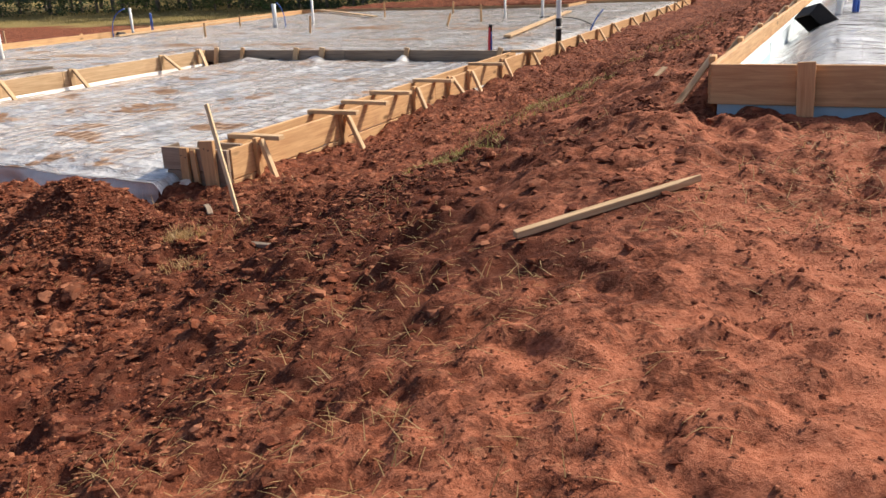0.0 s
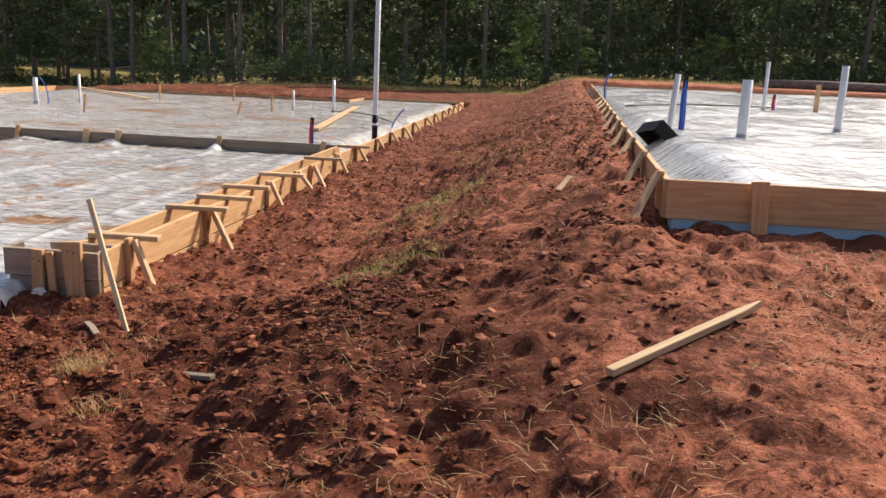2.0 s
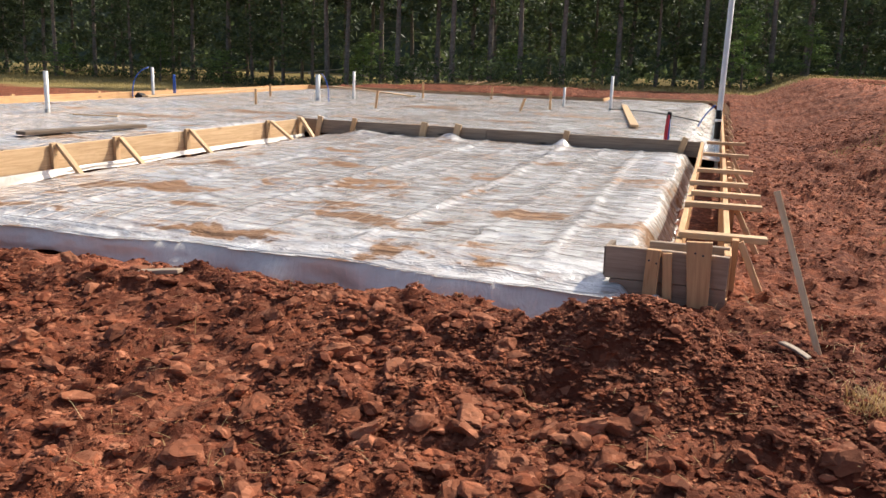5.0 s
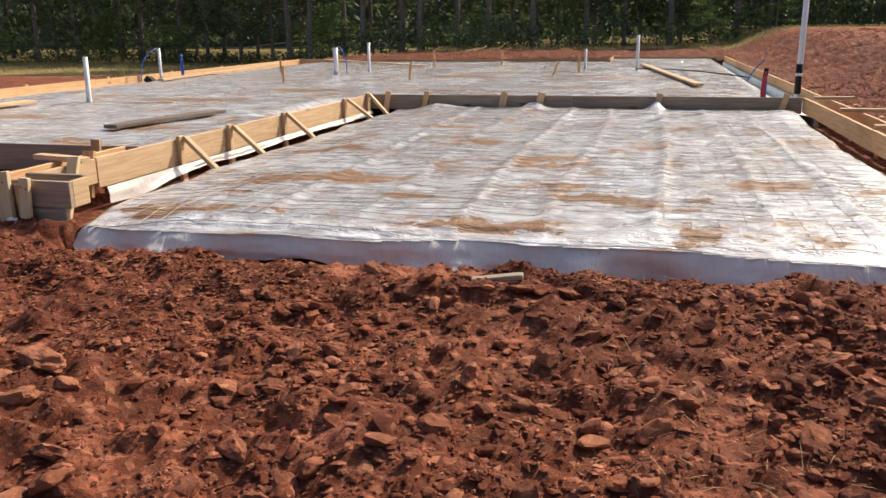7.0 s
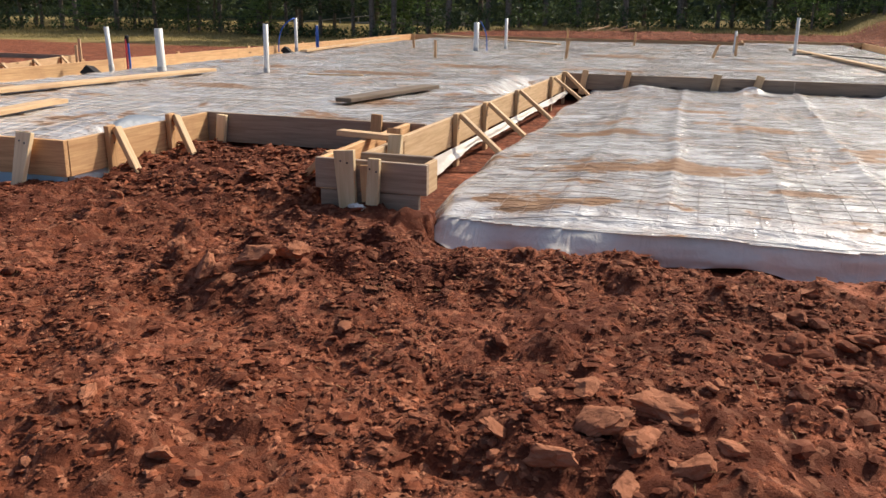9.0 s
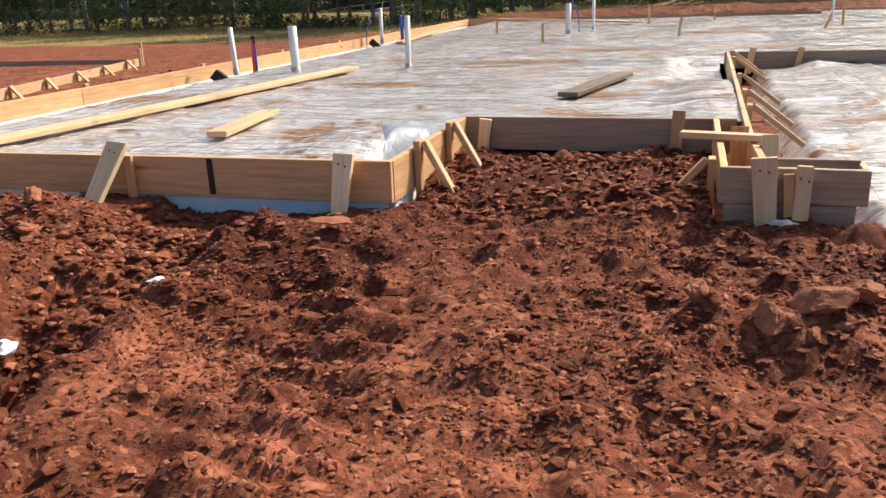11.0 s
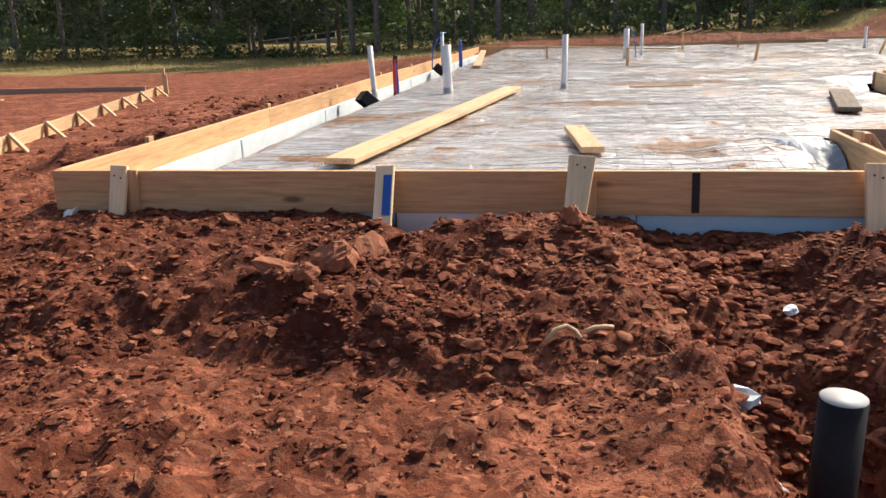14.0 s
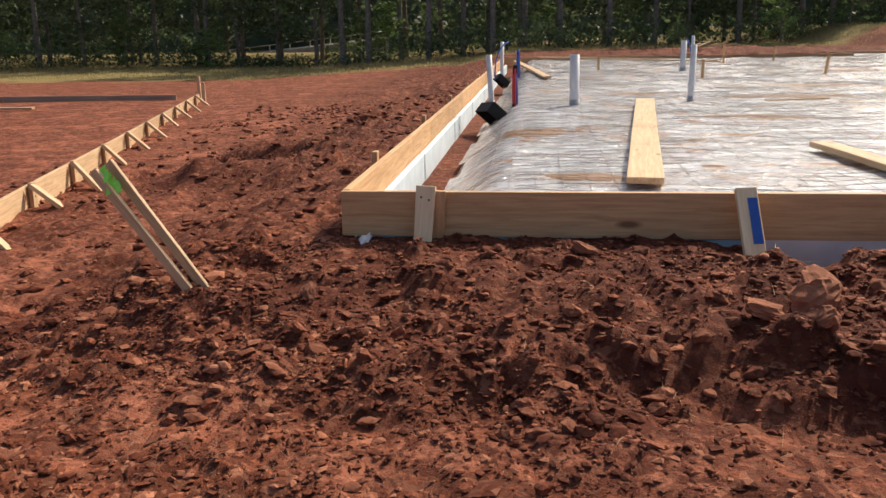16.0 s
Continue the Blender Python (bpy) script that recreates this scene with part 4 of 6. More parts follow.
FS = "front form stakes"
nails(stake((-12.69, -0.09, TOP + 0.035), (-12.71, -0.20, 0.12), 0.10, 0.036, STAKEW, "pale pine stake nailed to the slab front", FS, 0.85))
stake((-12.62, -0.085, TOP + 0.01), (-12.64, -0.085, 0.12), 0.06, 0.03, PINE, "brown stake beside a pale one", FS)
blue = stake((-11.125, -0.09, TOP + 0.03), (-11.10, -0.40, 0.12), 0.10, 0.036, STAKEW, "pine stake with a blue paint stripe", FS)
bm = box_bm(0.24, 0.003, 0.045, 0.0)
bmesh.ops.translate(bm, verts=bm.verts, vec=(0.06, -0.0205, 0.02))
part("paint_stripe", bm, BLUEPAINT, blue, "blue paint stripe")
nails(stake((-10.07, -0.10, TOP + 0.085), (-10.13, -0.50, 0.10), 0.14, 0.036, STAKEW, "wide tapered pale stake leaning on the slab front", FS, 0.62))
stake((-10.02, -0.09, TOP + 0.01), (-10.02, -0.09, 0.15), 0.05, 0.03, PINE, "brown stake behind the tapered stake", FS)
nails(stake((-8.63, -0.10, TOP + 0.05), (-8.645, -0.22, 0.15), 0.12, 0.036, STAKEW, "weathered stake near the slab corner", FS, 0.62))
m, ln = axes((-9.49, -0.0725, TOP - 0.002), (-9.485, -0.0725, TOP - H10 + 0.02), (1, 0, 0))
tagged(part("paint_mark", box_bm(ln, 0.002, 0.04, 0.0), BLACKPAINT, None, at=m), "black paint mark on the form board", "paint mark")
for y, f in ((0.35, 0.30), (1.05, 0.95)):
    brace((-8.10, f, gz(-8.1, f)), (-8.365, y, TOP + 0.04), (0, 1), "pine stake and strut at the slab return", "return braces", PINE, PALE, 0.08)
stake((-8.22, 1.57, TOP - 0.01), (-8.25, 1.56, 0.2), 0.085, 0.036, STAKEW, "pale stake at the recess form", FS, 0.9)
stake((-6.88, 1.57, TOP + 0.06), (-6.90, 1.56, 0.2), 0.085, 0.036, PINE, "orange stake at the recess form", FS)
# garage corner and jamb
nails(stake((-0.17, -0.045, TOP + 0.075), (-0.14, -0.06, 0.08), 0.135, 0.036, PINE, "wide tapered pale stake at the garage corner", FS, 0.72))
nails(stake((-0.40, -0.045, TOP + 0.01), (-0.41, -0.055, 0.08), 0.075, 0.036, PINE, "pale stake at the garage corner", FS))
stake((-0.33, -0.035, TOP - 0.005), (-0.30, -0.04, 0.08), 0.05, 0.025, PINE, "thin stake at the garage corner", FS)
nails(stake((-6.46, -0.03, TOP + 0.06), (-6.42, -0.05, 0.06), 0.125, 0.036, STAKEW, "tapered pale stake at the garage jamb", FS, 0.72))
nails(stake((-6.27, -0.04, TOP + 0.025), (-6.285, -0.07, 0.03), 0.072, 0.036, STAKEW, "pale stake with nail heads at the garage jamb", FS))
stake((-6.34, -0.022, TOP - 0.02), (-6.31, -0.03, 0.06), 0.05, 0.028, PINE, "thin brown stake at the garage jamb", FS)
brace((-6.88, 0.24, gz(-6.88, 0.24)), (-6.67, 0.30, TOP - 0.02), (0, 1), "pine strut at the jamb form", "return braces", PINE, PINE, 0.08)
stake((-6.38, 0.62, TOP + 0.06), (-6.36, 0.40, 0.10), 0.09, 0.036, STAKEW, "pale stake inside the jamb form", FS)
stake((-6.52, 0.98, TOP + 0.05), (-6.52, 0.90, 0.2), 0.10, 0.036, PINE, "orange block in the jamb form", FS)
# upper slab
stake((4.02, 0.20, TOP_B + 0.025), (4.04, 0.18, 0.82), 0.10, 0.036, PINE, "pine stake at the front of the upper slab", FS, 0.9)
stake((5.9, 0.26, TOP_B + 0.02), (5.9, 0.25, 0.82), 0.10, 0.036, PINE, "pine stake at the front of the upper slab", FS, 0.9)
for i in range(17):
    y = 0.45 + i * 1.28 + random.uniform(-0.1, 0.1)
    x = 3.48 + 0.0172 * y
    f = (x - 0.20, y - 0.35)
    brace((*f, gz(*f)), (x, y, TOP_B + 0.02), (0, 1), "pine stake and strut bracing the upper slab form", "upper form braces")
for i in range(10):
    t = (i + 0.4) / 10.0
    x, y = -16.05 - 3.3 * t, 0.7 + 12.5 * t
    f = (x + 0.42, y - 0.12)
    brace((*f, gz(*f)), (x + 0.03, y, 0.07), (0.25, -1), "pale stake and strut bracing the lower slab form", "lower form braces", PALE, PALE, 0.1)
for x, y, z in ((-19.45, 13.5, 0.42), (-19.15, 13.0, 0.30)):
    stake((x, y, z), (x, y, gz(x, y) - 0.1), 0.07, 0.036, PALE, "upright survey stake at the lower slab corner", "survey stakes")
for i in range(8):
    y = 1.2 + i * 2.4
    stake((-13.20, y, TOP + 0.03), (-13.21, y, 0.0), 0.075, 0.036, PINE, "pine stake outside the west form", "west form stakes", 1.0, (0, 1, 0))

# ---- foam boards below and inside the forms ----
def foam(label, p0, p1, high, mat, thick=0.05):
    return board("foam_board", label, p0, p1, thick, high, mat, "insulation", "edge insulation", bow=0.0)


foam("blue rigid foam under the slab front", (-9.78, -0.03, 0.285), (-8.42, -0.03, 0.285), 0.24, BLUEFOAM)
foam("grey-white rigid foam under the slab front", (-11.08, -0.045, 0.285), (-10.42, -0.045, 0.285), 0.22, GREYFOAM)
foam("blue rigid foam under the slab front", (-13.06, -0.03, 0.28), (-11.10, -0.03, 0.28), 0.22, BLUEFOAM)
foam("blue rigid foam under the slab front", (-10.40, -0.03, 0.28), (-9.785, -0.03, 0.285), 0.22, BLUEFOAM)
for i in range(8):
    foam("pale rigid foam inside the west form", (-13.072, 0.02 + i * 2.5, 0.32), (-13.078, 2.50 + i * 2.5, 0.32), 0.34, PALEFOAM)
foam("pale rigid foam at the slab return", (-8.415, 0.02, 0.275), (-8.415, 1.58, 0.275), 0.2, PALEFOAM)
for i in range(6):
    foam("pale rigid foam inside the east form", (-0.16 - 0.024 * i, 7.5 + i * 2.45, 0.34), (-0.18 - 0.024 * i, 9.9 + i * 2.45, 0.34), 0.32, PALEFOAM)
foam("blue rigid foam under the upper slab front", (3.54, 0.285, 0.945), (9.0, 0.45, 0.945), 0.2, BLUEFOAM)
foam("blue rigid foam under the upper slab side", (3.56, 0.33, 0.945), (3.95, 24, 0.945), 0.2, BLUEFOAM)
for i in range(5):
    foam("pale rigid foam inside the upper slab form", (3.56 + 0.043 * i, 0.35 + i * 2.5, 1.04), (3.60 + 0.043 * i, 2.83 + i * 2.5, 1.04), 0.3, PALEFOAM)


# ---- pipes and tubes that stand in the slabs ----
def pipe(x, y, z0, z1, r, label, lean=(0, 0), collar=True, group="slab pipes", sleeve=None):
    """A plastic riser with a darker sleeve where it leaves the fill."""
    ob = thing("plastic_pipe", label, "pipe", group, Matrix.Translation((x, y, z0)) @ pose(0, 0, 0, lean[0], lean[1], 0))
    part("riser", tube_bm(r, z1 - z0, 0.005), PVC, ob)
    if collar:
        bm = tube_bm(r + 0.006, 0.10, 0.005)
        part("sleeve", bm, sleeve or PVCD, ob, "grey mud-stained sleeve", Matrix.Translation((0, 0, -0.01)))
    return ob


def bundle(x, y, z0, z1, label, cap=True, lean=0.0, hot=REDPEX):
    """Red and blue water tubes taped together, with a black taped head."""
    ob = thing("water_tubes", label, "water tube", "water tubes", Matrix.Translation((x, y, z0)))
    h = z1 - z0
    for i, (dx, dy, mat, name) in enumerate(((-0.016, 0, hot, "hot_tube"), (0.016, 0.004, BLUEPEX, "cold_tube"), (0.0, -0.024, hot, "hot_tube"), (0.0, 0.026, BLUEPEX, "cold_tube"))):
        pts = [(dx * (1 + 0.5 * math.sin(3 * t + i)) + lean * t, dy, h * t * 0.92) for t in (k / 8 for k in range(9))]
        part(name, hose_bm(pts, 0.0135), mat, ob, at=None)
    if cap:
        part("taped_head", hose_bm([(lean, 0, h * 0.80), (lean, 0, h * 0.93), (lean + 0.01, 0, h)], 0.03, 10), BLACK, ob, "black taped head")
    part("tape", hose_bm([(lean * 0.3, 0, h * 0.05), (lean * 0.35, 0, h * 0.12)], 0.036, 10), BLACK, ob, "black tape")
    return ob


def bent_tube(p0, p1, p2, mat, label, r=0.012):
    ob = hose_bm(curve_points(p0, p1, p2, 12), r)
    return tagged(part("water_tube", ob, mat, None), label, "water tube", "water tubes")


def floor_box(x, y, z, yaw, tilt, size=0.30):
    """A black moulded box-out, open at one end, that slumps round a riser."""
    ob = thing("black_box_out", "black plastic box-out tilted around a riser", "box", "box-outs", pose(x, y, z, tilt, 42, yaw))
    s, w, h = size / 2, size * 0.72, size * 0.5
    for cx, cy, lx, ly in ((0, -w, size, 0.012), (0, w, size, 0.012), (-s, 0, 0.012, 2 * w), (s, 0, 0.012, 2 * w)):
        bm = box_bm(lx, ly, h, 0.003)
        part("side_wall", bm, BLACK, ob, at=Matrix.Translation((cx - lx / 2, cy, h / 2)))
    part("lid", box_bm(size, 2 * w, 0.014, 0.004), BLACK, ob, at=Matrix.Translation((-s, 0, h)))
    return ob


pipe(-12.70, 6.0, 0.38, 1.0, 0.034, "slim white pipe rising out of the slab", (0, -3))
pipe(-11.72, 5.8, 0.40, 1.0, 0.056, "stout white drain pipe rising out of the slab", (0, -1))
pipe(-10.33, 6.22, 0.40, 1.08, 0.036, "slim white pipe rising out of the slab", (0, 1))
pipe(-9.26, 13.55, 0.40, 1.02, 0.056, "stout white drain pipe far across the slab")
pipe(-8.88, 14.75, 0.40, 1.10, 0.034, "slim white pipe with a dark collar far across the slab")
pipe(-12.85, 12.2, 0.36, 1.06, 0.034, "slim white pipe beside the west form")
pipe(-2.68, 15.6, 0.40, 1.22, 0.036, "slim white pipe near the far step of the slab")
pipe(-3.9, 16.2, 0.40, 0.9, 0.03, "short red-capped pipe stub", collar=True)
bundle(-12.42, 6.02, 0.36, 0.88, "red and blue water tubes taped together by the west form")
bundle(-0.86, 7.52, 0.36, 0.87, "red and blue water tubes with a black head by the garage", lean=0.02)
bundle(-12.55, 12.6, 0.36, 0.95, "blue water tubes bunched by the west form", False, hot=BLUEPEX)
bent_tube((-12.95, 11.6, 0.38), (-12.98, 11.6, 0.95), (-12.72, 11.9, 1.06), BLUEPEX, "blue water tube bent over at its head")
bent_tube((-9.06, 13.7, 0.40), (-9.05, 13.75, 0.85), (-9.20, 13.6, 1.05), BLUEPEX, "blue water tube bent over beside a drain pipe")
bent_tube((-0.60, 12.4, 0.30), (-0.55, 12.4, 0.55), (-0.30, 12.3, 0.80), BLUEPEX, "blue water tube at the east form")
bent_tube((-2.7, 15.4, 0.47), (-1.7, 15.6, 0.49), (-0.55, 12.5, 0.46), BLACK, "thin black hose lying across the film", 0.011)
floor_box(-12.70, 5.55, 0.29, 20, -8, 0.27)
floor_box(-12.88, 11.8, 0.31, 10, -8, 0.24)
bm = tube_bm(0.042, 3.7, 0.004)
pole = thing("white_pole", "tall white plastic pole with a black wrapped foot", "pole", at=Matrix.Translation((-0.20, 9.0, 0.30)) @ pose(0, 0, 0, 0, 0.4, 0))
part("shaft", bm, PVC, pole)
wrap = part("black_wrap", hose_bm([(0, 0, 0.12), (0, 0, 0.38), (0, 0, 0.56)], 0.047, 14), BLACK, pole, "black tape wrapped round the foot")
part("white_band", hose_bm([(0, 0, 0.385), (0, 0, 0.425)], 0.0485, 14), PVC, wrap, "white band")
# upper slab
pipe(4.83, 4.75, 1.05, 1.72, 0.056, "stout white drain pipe in the upper slab", group="upper slab pipes")
pipe(4.10, 5.2, 1.02, 1.75, 0.034, "slim white pipe in the upper slab", (0, 4), group="upper slab pipes")
pipe(6.75, 12.3, 1.05, 2.02, 0.034, "slim white pipe far across the upper slab", group="upper slab pipes")
pipe(6.42, 6.7, 1.05, 1.93, 0.045, "white pipe in the upper slab", group="upper slab pipes")
pipe(8.6, 9.5, 1.05, 1.75, 0.04, "white pipe far across the upper slab", group="upper slab pipes")
bundle(4.27, 5.4, 1.03, 1.73, "dark blue water tubes with a white tag in the upper slab", hot=BLUEPEX)
bundle(7.0, 12.6, 1.03, 1.4, "red water tubes far across the upper slab")
floor_box(3.88, 4.6, 1.03, 15, -12, 0.29)
stake((7.86, 12.8, 1.62), (7.86, 12.8, 1.0), 0.09, 0.03, PINE, "grade stake standing in the upper slab", "grade stakes")
bent_tube((3.98, 17.0, 1.0), (3.86, 17.0, 1.5), (4.1, 17.3, 1.62), BLUEPEX, "bright blue water tube at the upper slab form", 0.022)
bent_tube((4.0, 10.5, 1.14), (5.2, 12.2, 1.18), (7.1, 13.0, 1.14), BLACK, "thin black hose across the upper slab", 0.012)

# capped drain risers in front of the slab
clean = thing("cleanout_pipe", "white plastic cleanout pipe with a screwed cap", "pipe", "drain risers", Matrix.Translation((-9.328, -3.68, gz(-9.35, -3.68) - 0.1)) @ pose(0, 0, 0, 0, -1.5, 0))
ztop = 0.944 - (gz(-9.35, -3.68) - 0.1)
part("riser", tube_bm(0.0590, ztop - 0.02, 0.006, 48), PVC, clean)
bm = bmesh.new()
prof = [(0.0595, -0.034), (0.0634, -0.032), (0.0638, -0.008), (0.0630, -0.003), (0.0604, 0.0), (0.0001, 0.0005)]
rings = [[bm.verts.new((r * math.cos(2 * math.pi * i / 64), r * math.sin(2 * math.pi * i / 64), ztop + z)) for i in range(64)] for r, z in prof]
for j, (a, b) in enumerate(zip(rings, rings[1:])):
    for i in range(64):
        bm.faces.new((a[i], a[(i + 1) % 64], b[(i + 1) % 64], b[i])).smooth = False
cap = part("cap", bm, PVC, clean, "rounded white cap")
bm = bmesh.new()
ring = [[bm.verts.new((r * math.cos(2 * math.pi * i / 64), r * math.sin(2 * math.pi * i / 64), ztop + z)) for i in range(64)] for r, z in ((0.0600, -0.0375), (0.0644, -0.0365), (0.0646, -0.0320), (0.0632, -0.0305))]
for a, b in zip(ring, ring[1:]):
    for i in range(64):
        bm.faces.new((a[i], a[(i + 1) % 64], b[(i + 1) % 64], b[i]))
part("cap_rim", bm, PVC, cap)
gwire = hose_bm([(-9.26, -3.64, gz(-9.26, -3.64) - 0.05), (-9.27, -3.66, 0.5), (-9.275, -3.67, 0.76), (-9.26, -3.67, 0.835)], 0.004, 6)
tagged(part("tracer_wire", gwire, GREENWIRE, None), "green tracer wire beside the cleanout pipe", "wire")
drain = thing("drain_pipe", "black drain pipe standing in the ditch with a white plug", "pipe", "drain risers", Matrix.Translation((-9.335, -2.17, -0.40)) @ pose(0, 0, 0, 0, 1.0, 0))
part("riser", tube_bm(0.066, 0.63, 0.006, 32), BLACK, drain)
part("plug", tube_bm(0.0645, 0.012, 0.004, 32, True), PVCD, drain, "pale grey plug in the open end", Matrix.Translation((0, 0, 0.622)))


# ---- loose timber ----
def loose(label, p0, p1, wide, thick, mat, name="loose_board"):
    m, ln = axes(p0, p1)
    return tagged(part(name, box_bm(ln, wide, thick, 0.004, 1.0, 0.003, 5), mat, None, at=m), label, "board", "loose timber")


loose("long yellow pine plank lying across the slab film", (-11.54, 0.42, 0.475), (-10.92, 5.75, 0.478), 0.205, 0.038, PALE)
loose("short yellow pine offcut lying on the slab film", (-10.01, 0.90, 0.472), (-10.14, 1.98, 0.472), 0.15, 0.04, PALE)
loose("grey weathered board lying on the slab film", (-7.85, 3.15, 0.470), (-7.48, 4.85, 0.470), 0.19, 0.04, GREYWOOD)
loose("long pine board lying inside the far west form", (-12.0, 10.8, 0.472), (-12.75, 18.2, 0.472), 0.14, 0.04, PALE)
loose("pine board lying askew near the far step", (-2.58, 17.5, 0.475), (-1.56, 10.15, 0.475), 0.14, 0.04, PALE)
loose("grey board lying by the far form", (-12.2, 20.3, 0.50), (-7.95, 16.5, 0.49), 0.14, 0.035, PALE)
loose("board across the recess of the slab", (-9.55, 5.9, 0.462), (-8.8, 6.0, 0.462), 0.03, 0.02, PALE)
g1, g2 = gz(3.07, -1.99), gz(3.70, -1.41)
m, ln = axes((3.066, -1.989, max(0.69, g1 + 0.02)), (3.702, -1.408, max(0.868, g2 + 0.02)))
bm = box_bm(ln, 0.040, 0.030, 0.003, cuts=12)
for v in bm.verts:
    if v.co.x > ln * 0.9:
        v.co.y *= 0.2 + 8 * max(0.0, 0.98 - v.co.x / ln)
tagged(part("survey_stake", bm, PALE, None, at=m), "pointed pine survey stake lying on the red clay", "stake", "survey stakes")
m, ln = axes((0.44, -0.50, 0.12), (0.159, -0.369, 0.918), (1, 0, 0))
tagged(part("survey_stake", box_bm(ln, 0.02, 0.03, 0.002), STAKEW, None, at=m), "thin pine stake leaning by the garage corner", "stake", "survey stakes")
loose("dark strip of wood half sunk in the clay", (1.03, -1.20, gz(1.03, -1.20) + 0.02), (1.27, -1.25, gz(1.27, -1.25) + 0.02), 0.045, 0.025, GREYWOOD)
loose("short wood scrap lying on the clay", (-3.11, -0.84, gz(-3.11, -0.84) + 0.02), (-2.86, -0.82, gz(-2.86, -0.82) + 0.02), 0.06, 0.025, SHADETONE)
loose("flat pale flake of wood by the garage corner", (0.24, -0.60, gz(0.24, -0.60) + 0.03), (0.36, -0.70, gz(0.36, -0.70) + 0.02), 0.04, 0.012, SHADETONE)
loose("pale wood chip on the clay between the slabs", (2.86, 1.56, gz(2.86, 1.56) + 0.02), (2.95, 1.72, gz(2.95, 1.72) + 0.03), 0.05, 0.015, PALE)
for p0, p1 in (((-14.035, -0.715, 0.75), (-13.60, -0.83, 0.22)), ((-14.085, -0.76, 0.715), (-13.635, -0.87, 0.19))):
    m, ln = axes(p0, p1, (0.2, 0.95, 0))
    tagged(part("survey_lath", box_bm(ln + 0.06, 0.045, 0.02, 0.002), PALE, None, at=m), "thin pale lath leaning over by the slab corner", "stake", "survey laths")
bm = bmesh.new()
for k in range(5):
    a = Vector((-14.05 + 0.016 * k, -0.75 - 0.006 * k, 0.735 - 0.016 * k))
    d = Vector((random.uniform(-0.02, 0.04), random.uniform(-0.04, 0.02), random.uniform(-0.09, -0.03)))
    w = Vector((0.010, 0.007, 0.009))
    vs = [bm.verts.new(a - w), bm.verts.new(a + w), bm.verts.new(a + d * 0.5 + w * 1.2), bm.verts.new(a + d + w * 0.6), bm.verts.new(a + d - w), bm.verts.new(a + d * 0.5 - w * 0.8)]
    bm.faces.new((vs[0], vs[1], vs[2], vs[5])), bm.faces.new((vs[5], vs[2], vs[3], vs[4]))
tagged(part("ribbon", bm, LIME, None), "lime green marking ribbon tied to the laths", "ribbon")
for x, y, h, lean in ((-9.35, 10.9, 0.32, 0.0), (-7.05, 11.8, 0.38, 0.05), (-7.8, 16.8, 0.45, 0.0), (-4.4, 13.6, 0.28, 0.12), (-3.92, 14.6, 0.42, 0.0), (-10.9, 14.2, 0.3, 0.0), (-6.3, 18.2, 0.35, 0.03)):
    stake((x + lean, y, 0.42 + h), (x, y, 0.36), 0.05, 0.02, PINE, "grade stake standing in the slab", "grade stakes")
for i in range(5):
    x = -7.9 + 0.25 * i
    loose("short pine offcut heaped behind the far form", (x, 21.0 + 0.1 * i, 0.72), (x + 0.35, 21.3, 0.80 + 0.05 * (i % 2)), 0.07, 0.03, PALE)
log = hose_bm([(11.4, 33.0, 1.38), (14, 33.2, 1.42), (19, 33.0, 1.38)], 0.2, 14)
tagged(part("fallen_log", log, BARK, None), "long dark log lying at the edge of the wood", "log")
loose("bare board lying on the lower slab ground", (-30, 11.0, gz(-30, 11) + 0.05), (-22, 11.4, gz(-22, 11.4) + 0.05), 0.14, 0.04, PALE)


# scraps and roots
def crumpled(x, y, size, mat, label, seed, lift=0.25):
    rnd = random.Random(seed)
    bm = bmesh.new()
    bmesh.ops.create_icosphere(bm, subdivisions=2, radius=1)
    for v in bm.verts:
        k = 0.7 + 0.5 * noise.noise(v.co * 1.7 + Vector((seed, 0, 0)))
        v.co = Vector((v.co.x * size * 1.5 * k, v.co.y * size * 0.8 * k, v.co.z * size * 0.5 * k))
    at = pose(x, y, gz(x, y) + size * lift, rnd.uniform(-20, 20), rnd.uniform(-20, 20), rnd.uniform(0, 180))
    return tagged(part("plastic_scrap", bm, mat, None, at=at), label, "scrap", "scraps")


crumpled(-9.53, -1.74, 0.095, PALEFOAM, "broken white foam scrap in the ditch", 1, 0.6)
crumpled(-9.46, -2.02, 0.04, PVC, "small white plastic bit at the ditch floor", 2)
crumpled(-9.22, -1.08, 0.05, PALEFOAM, "pale grey lump in the ditch", 3, 0.6)
crumpled(-13.0, -0.16, 0.05, PVC, "white plastic scrap under the slab corner", 4)
crumpled(-6.36, -0.10, 0.06, PVC, "white film scrap at the garage jamb", 5)
crumpled(-0.36, -0.12, 0.06, SKIRT, "white film scrap at the garage corner", 6)
for pts in ([(-10.18, -1.60, 0), (-10.15, -1.57, 0.025), (-10.11, -1.55, 0.035), (-10.08, -1.54, 0.025), (-10.06, -1.57, 0.0)], [(-10.06, -1.53, 0.01), (-10.01, -1.50, 0.02), (-9.97, -1.49, 0.03), (-9.95, -1.47, 0.02)]):
    root = hose_bm([(x, y - 0.14, gz(x, y - 0.14) + 0.012 + 0.6 * z) for x, y, z in pts], 0.009, 7)
    tagged(part("root", root, PALE, None), "bleached root lying on the clay bank", "root", "roots")

# ---- clods ----
rng = np.random.default_rng(7)


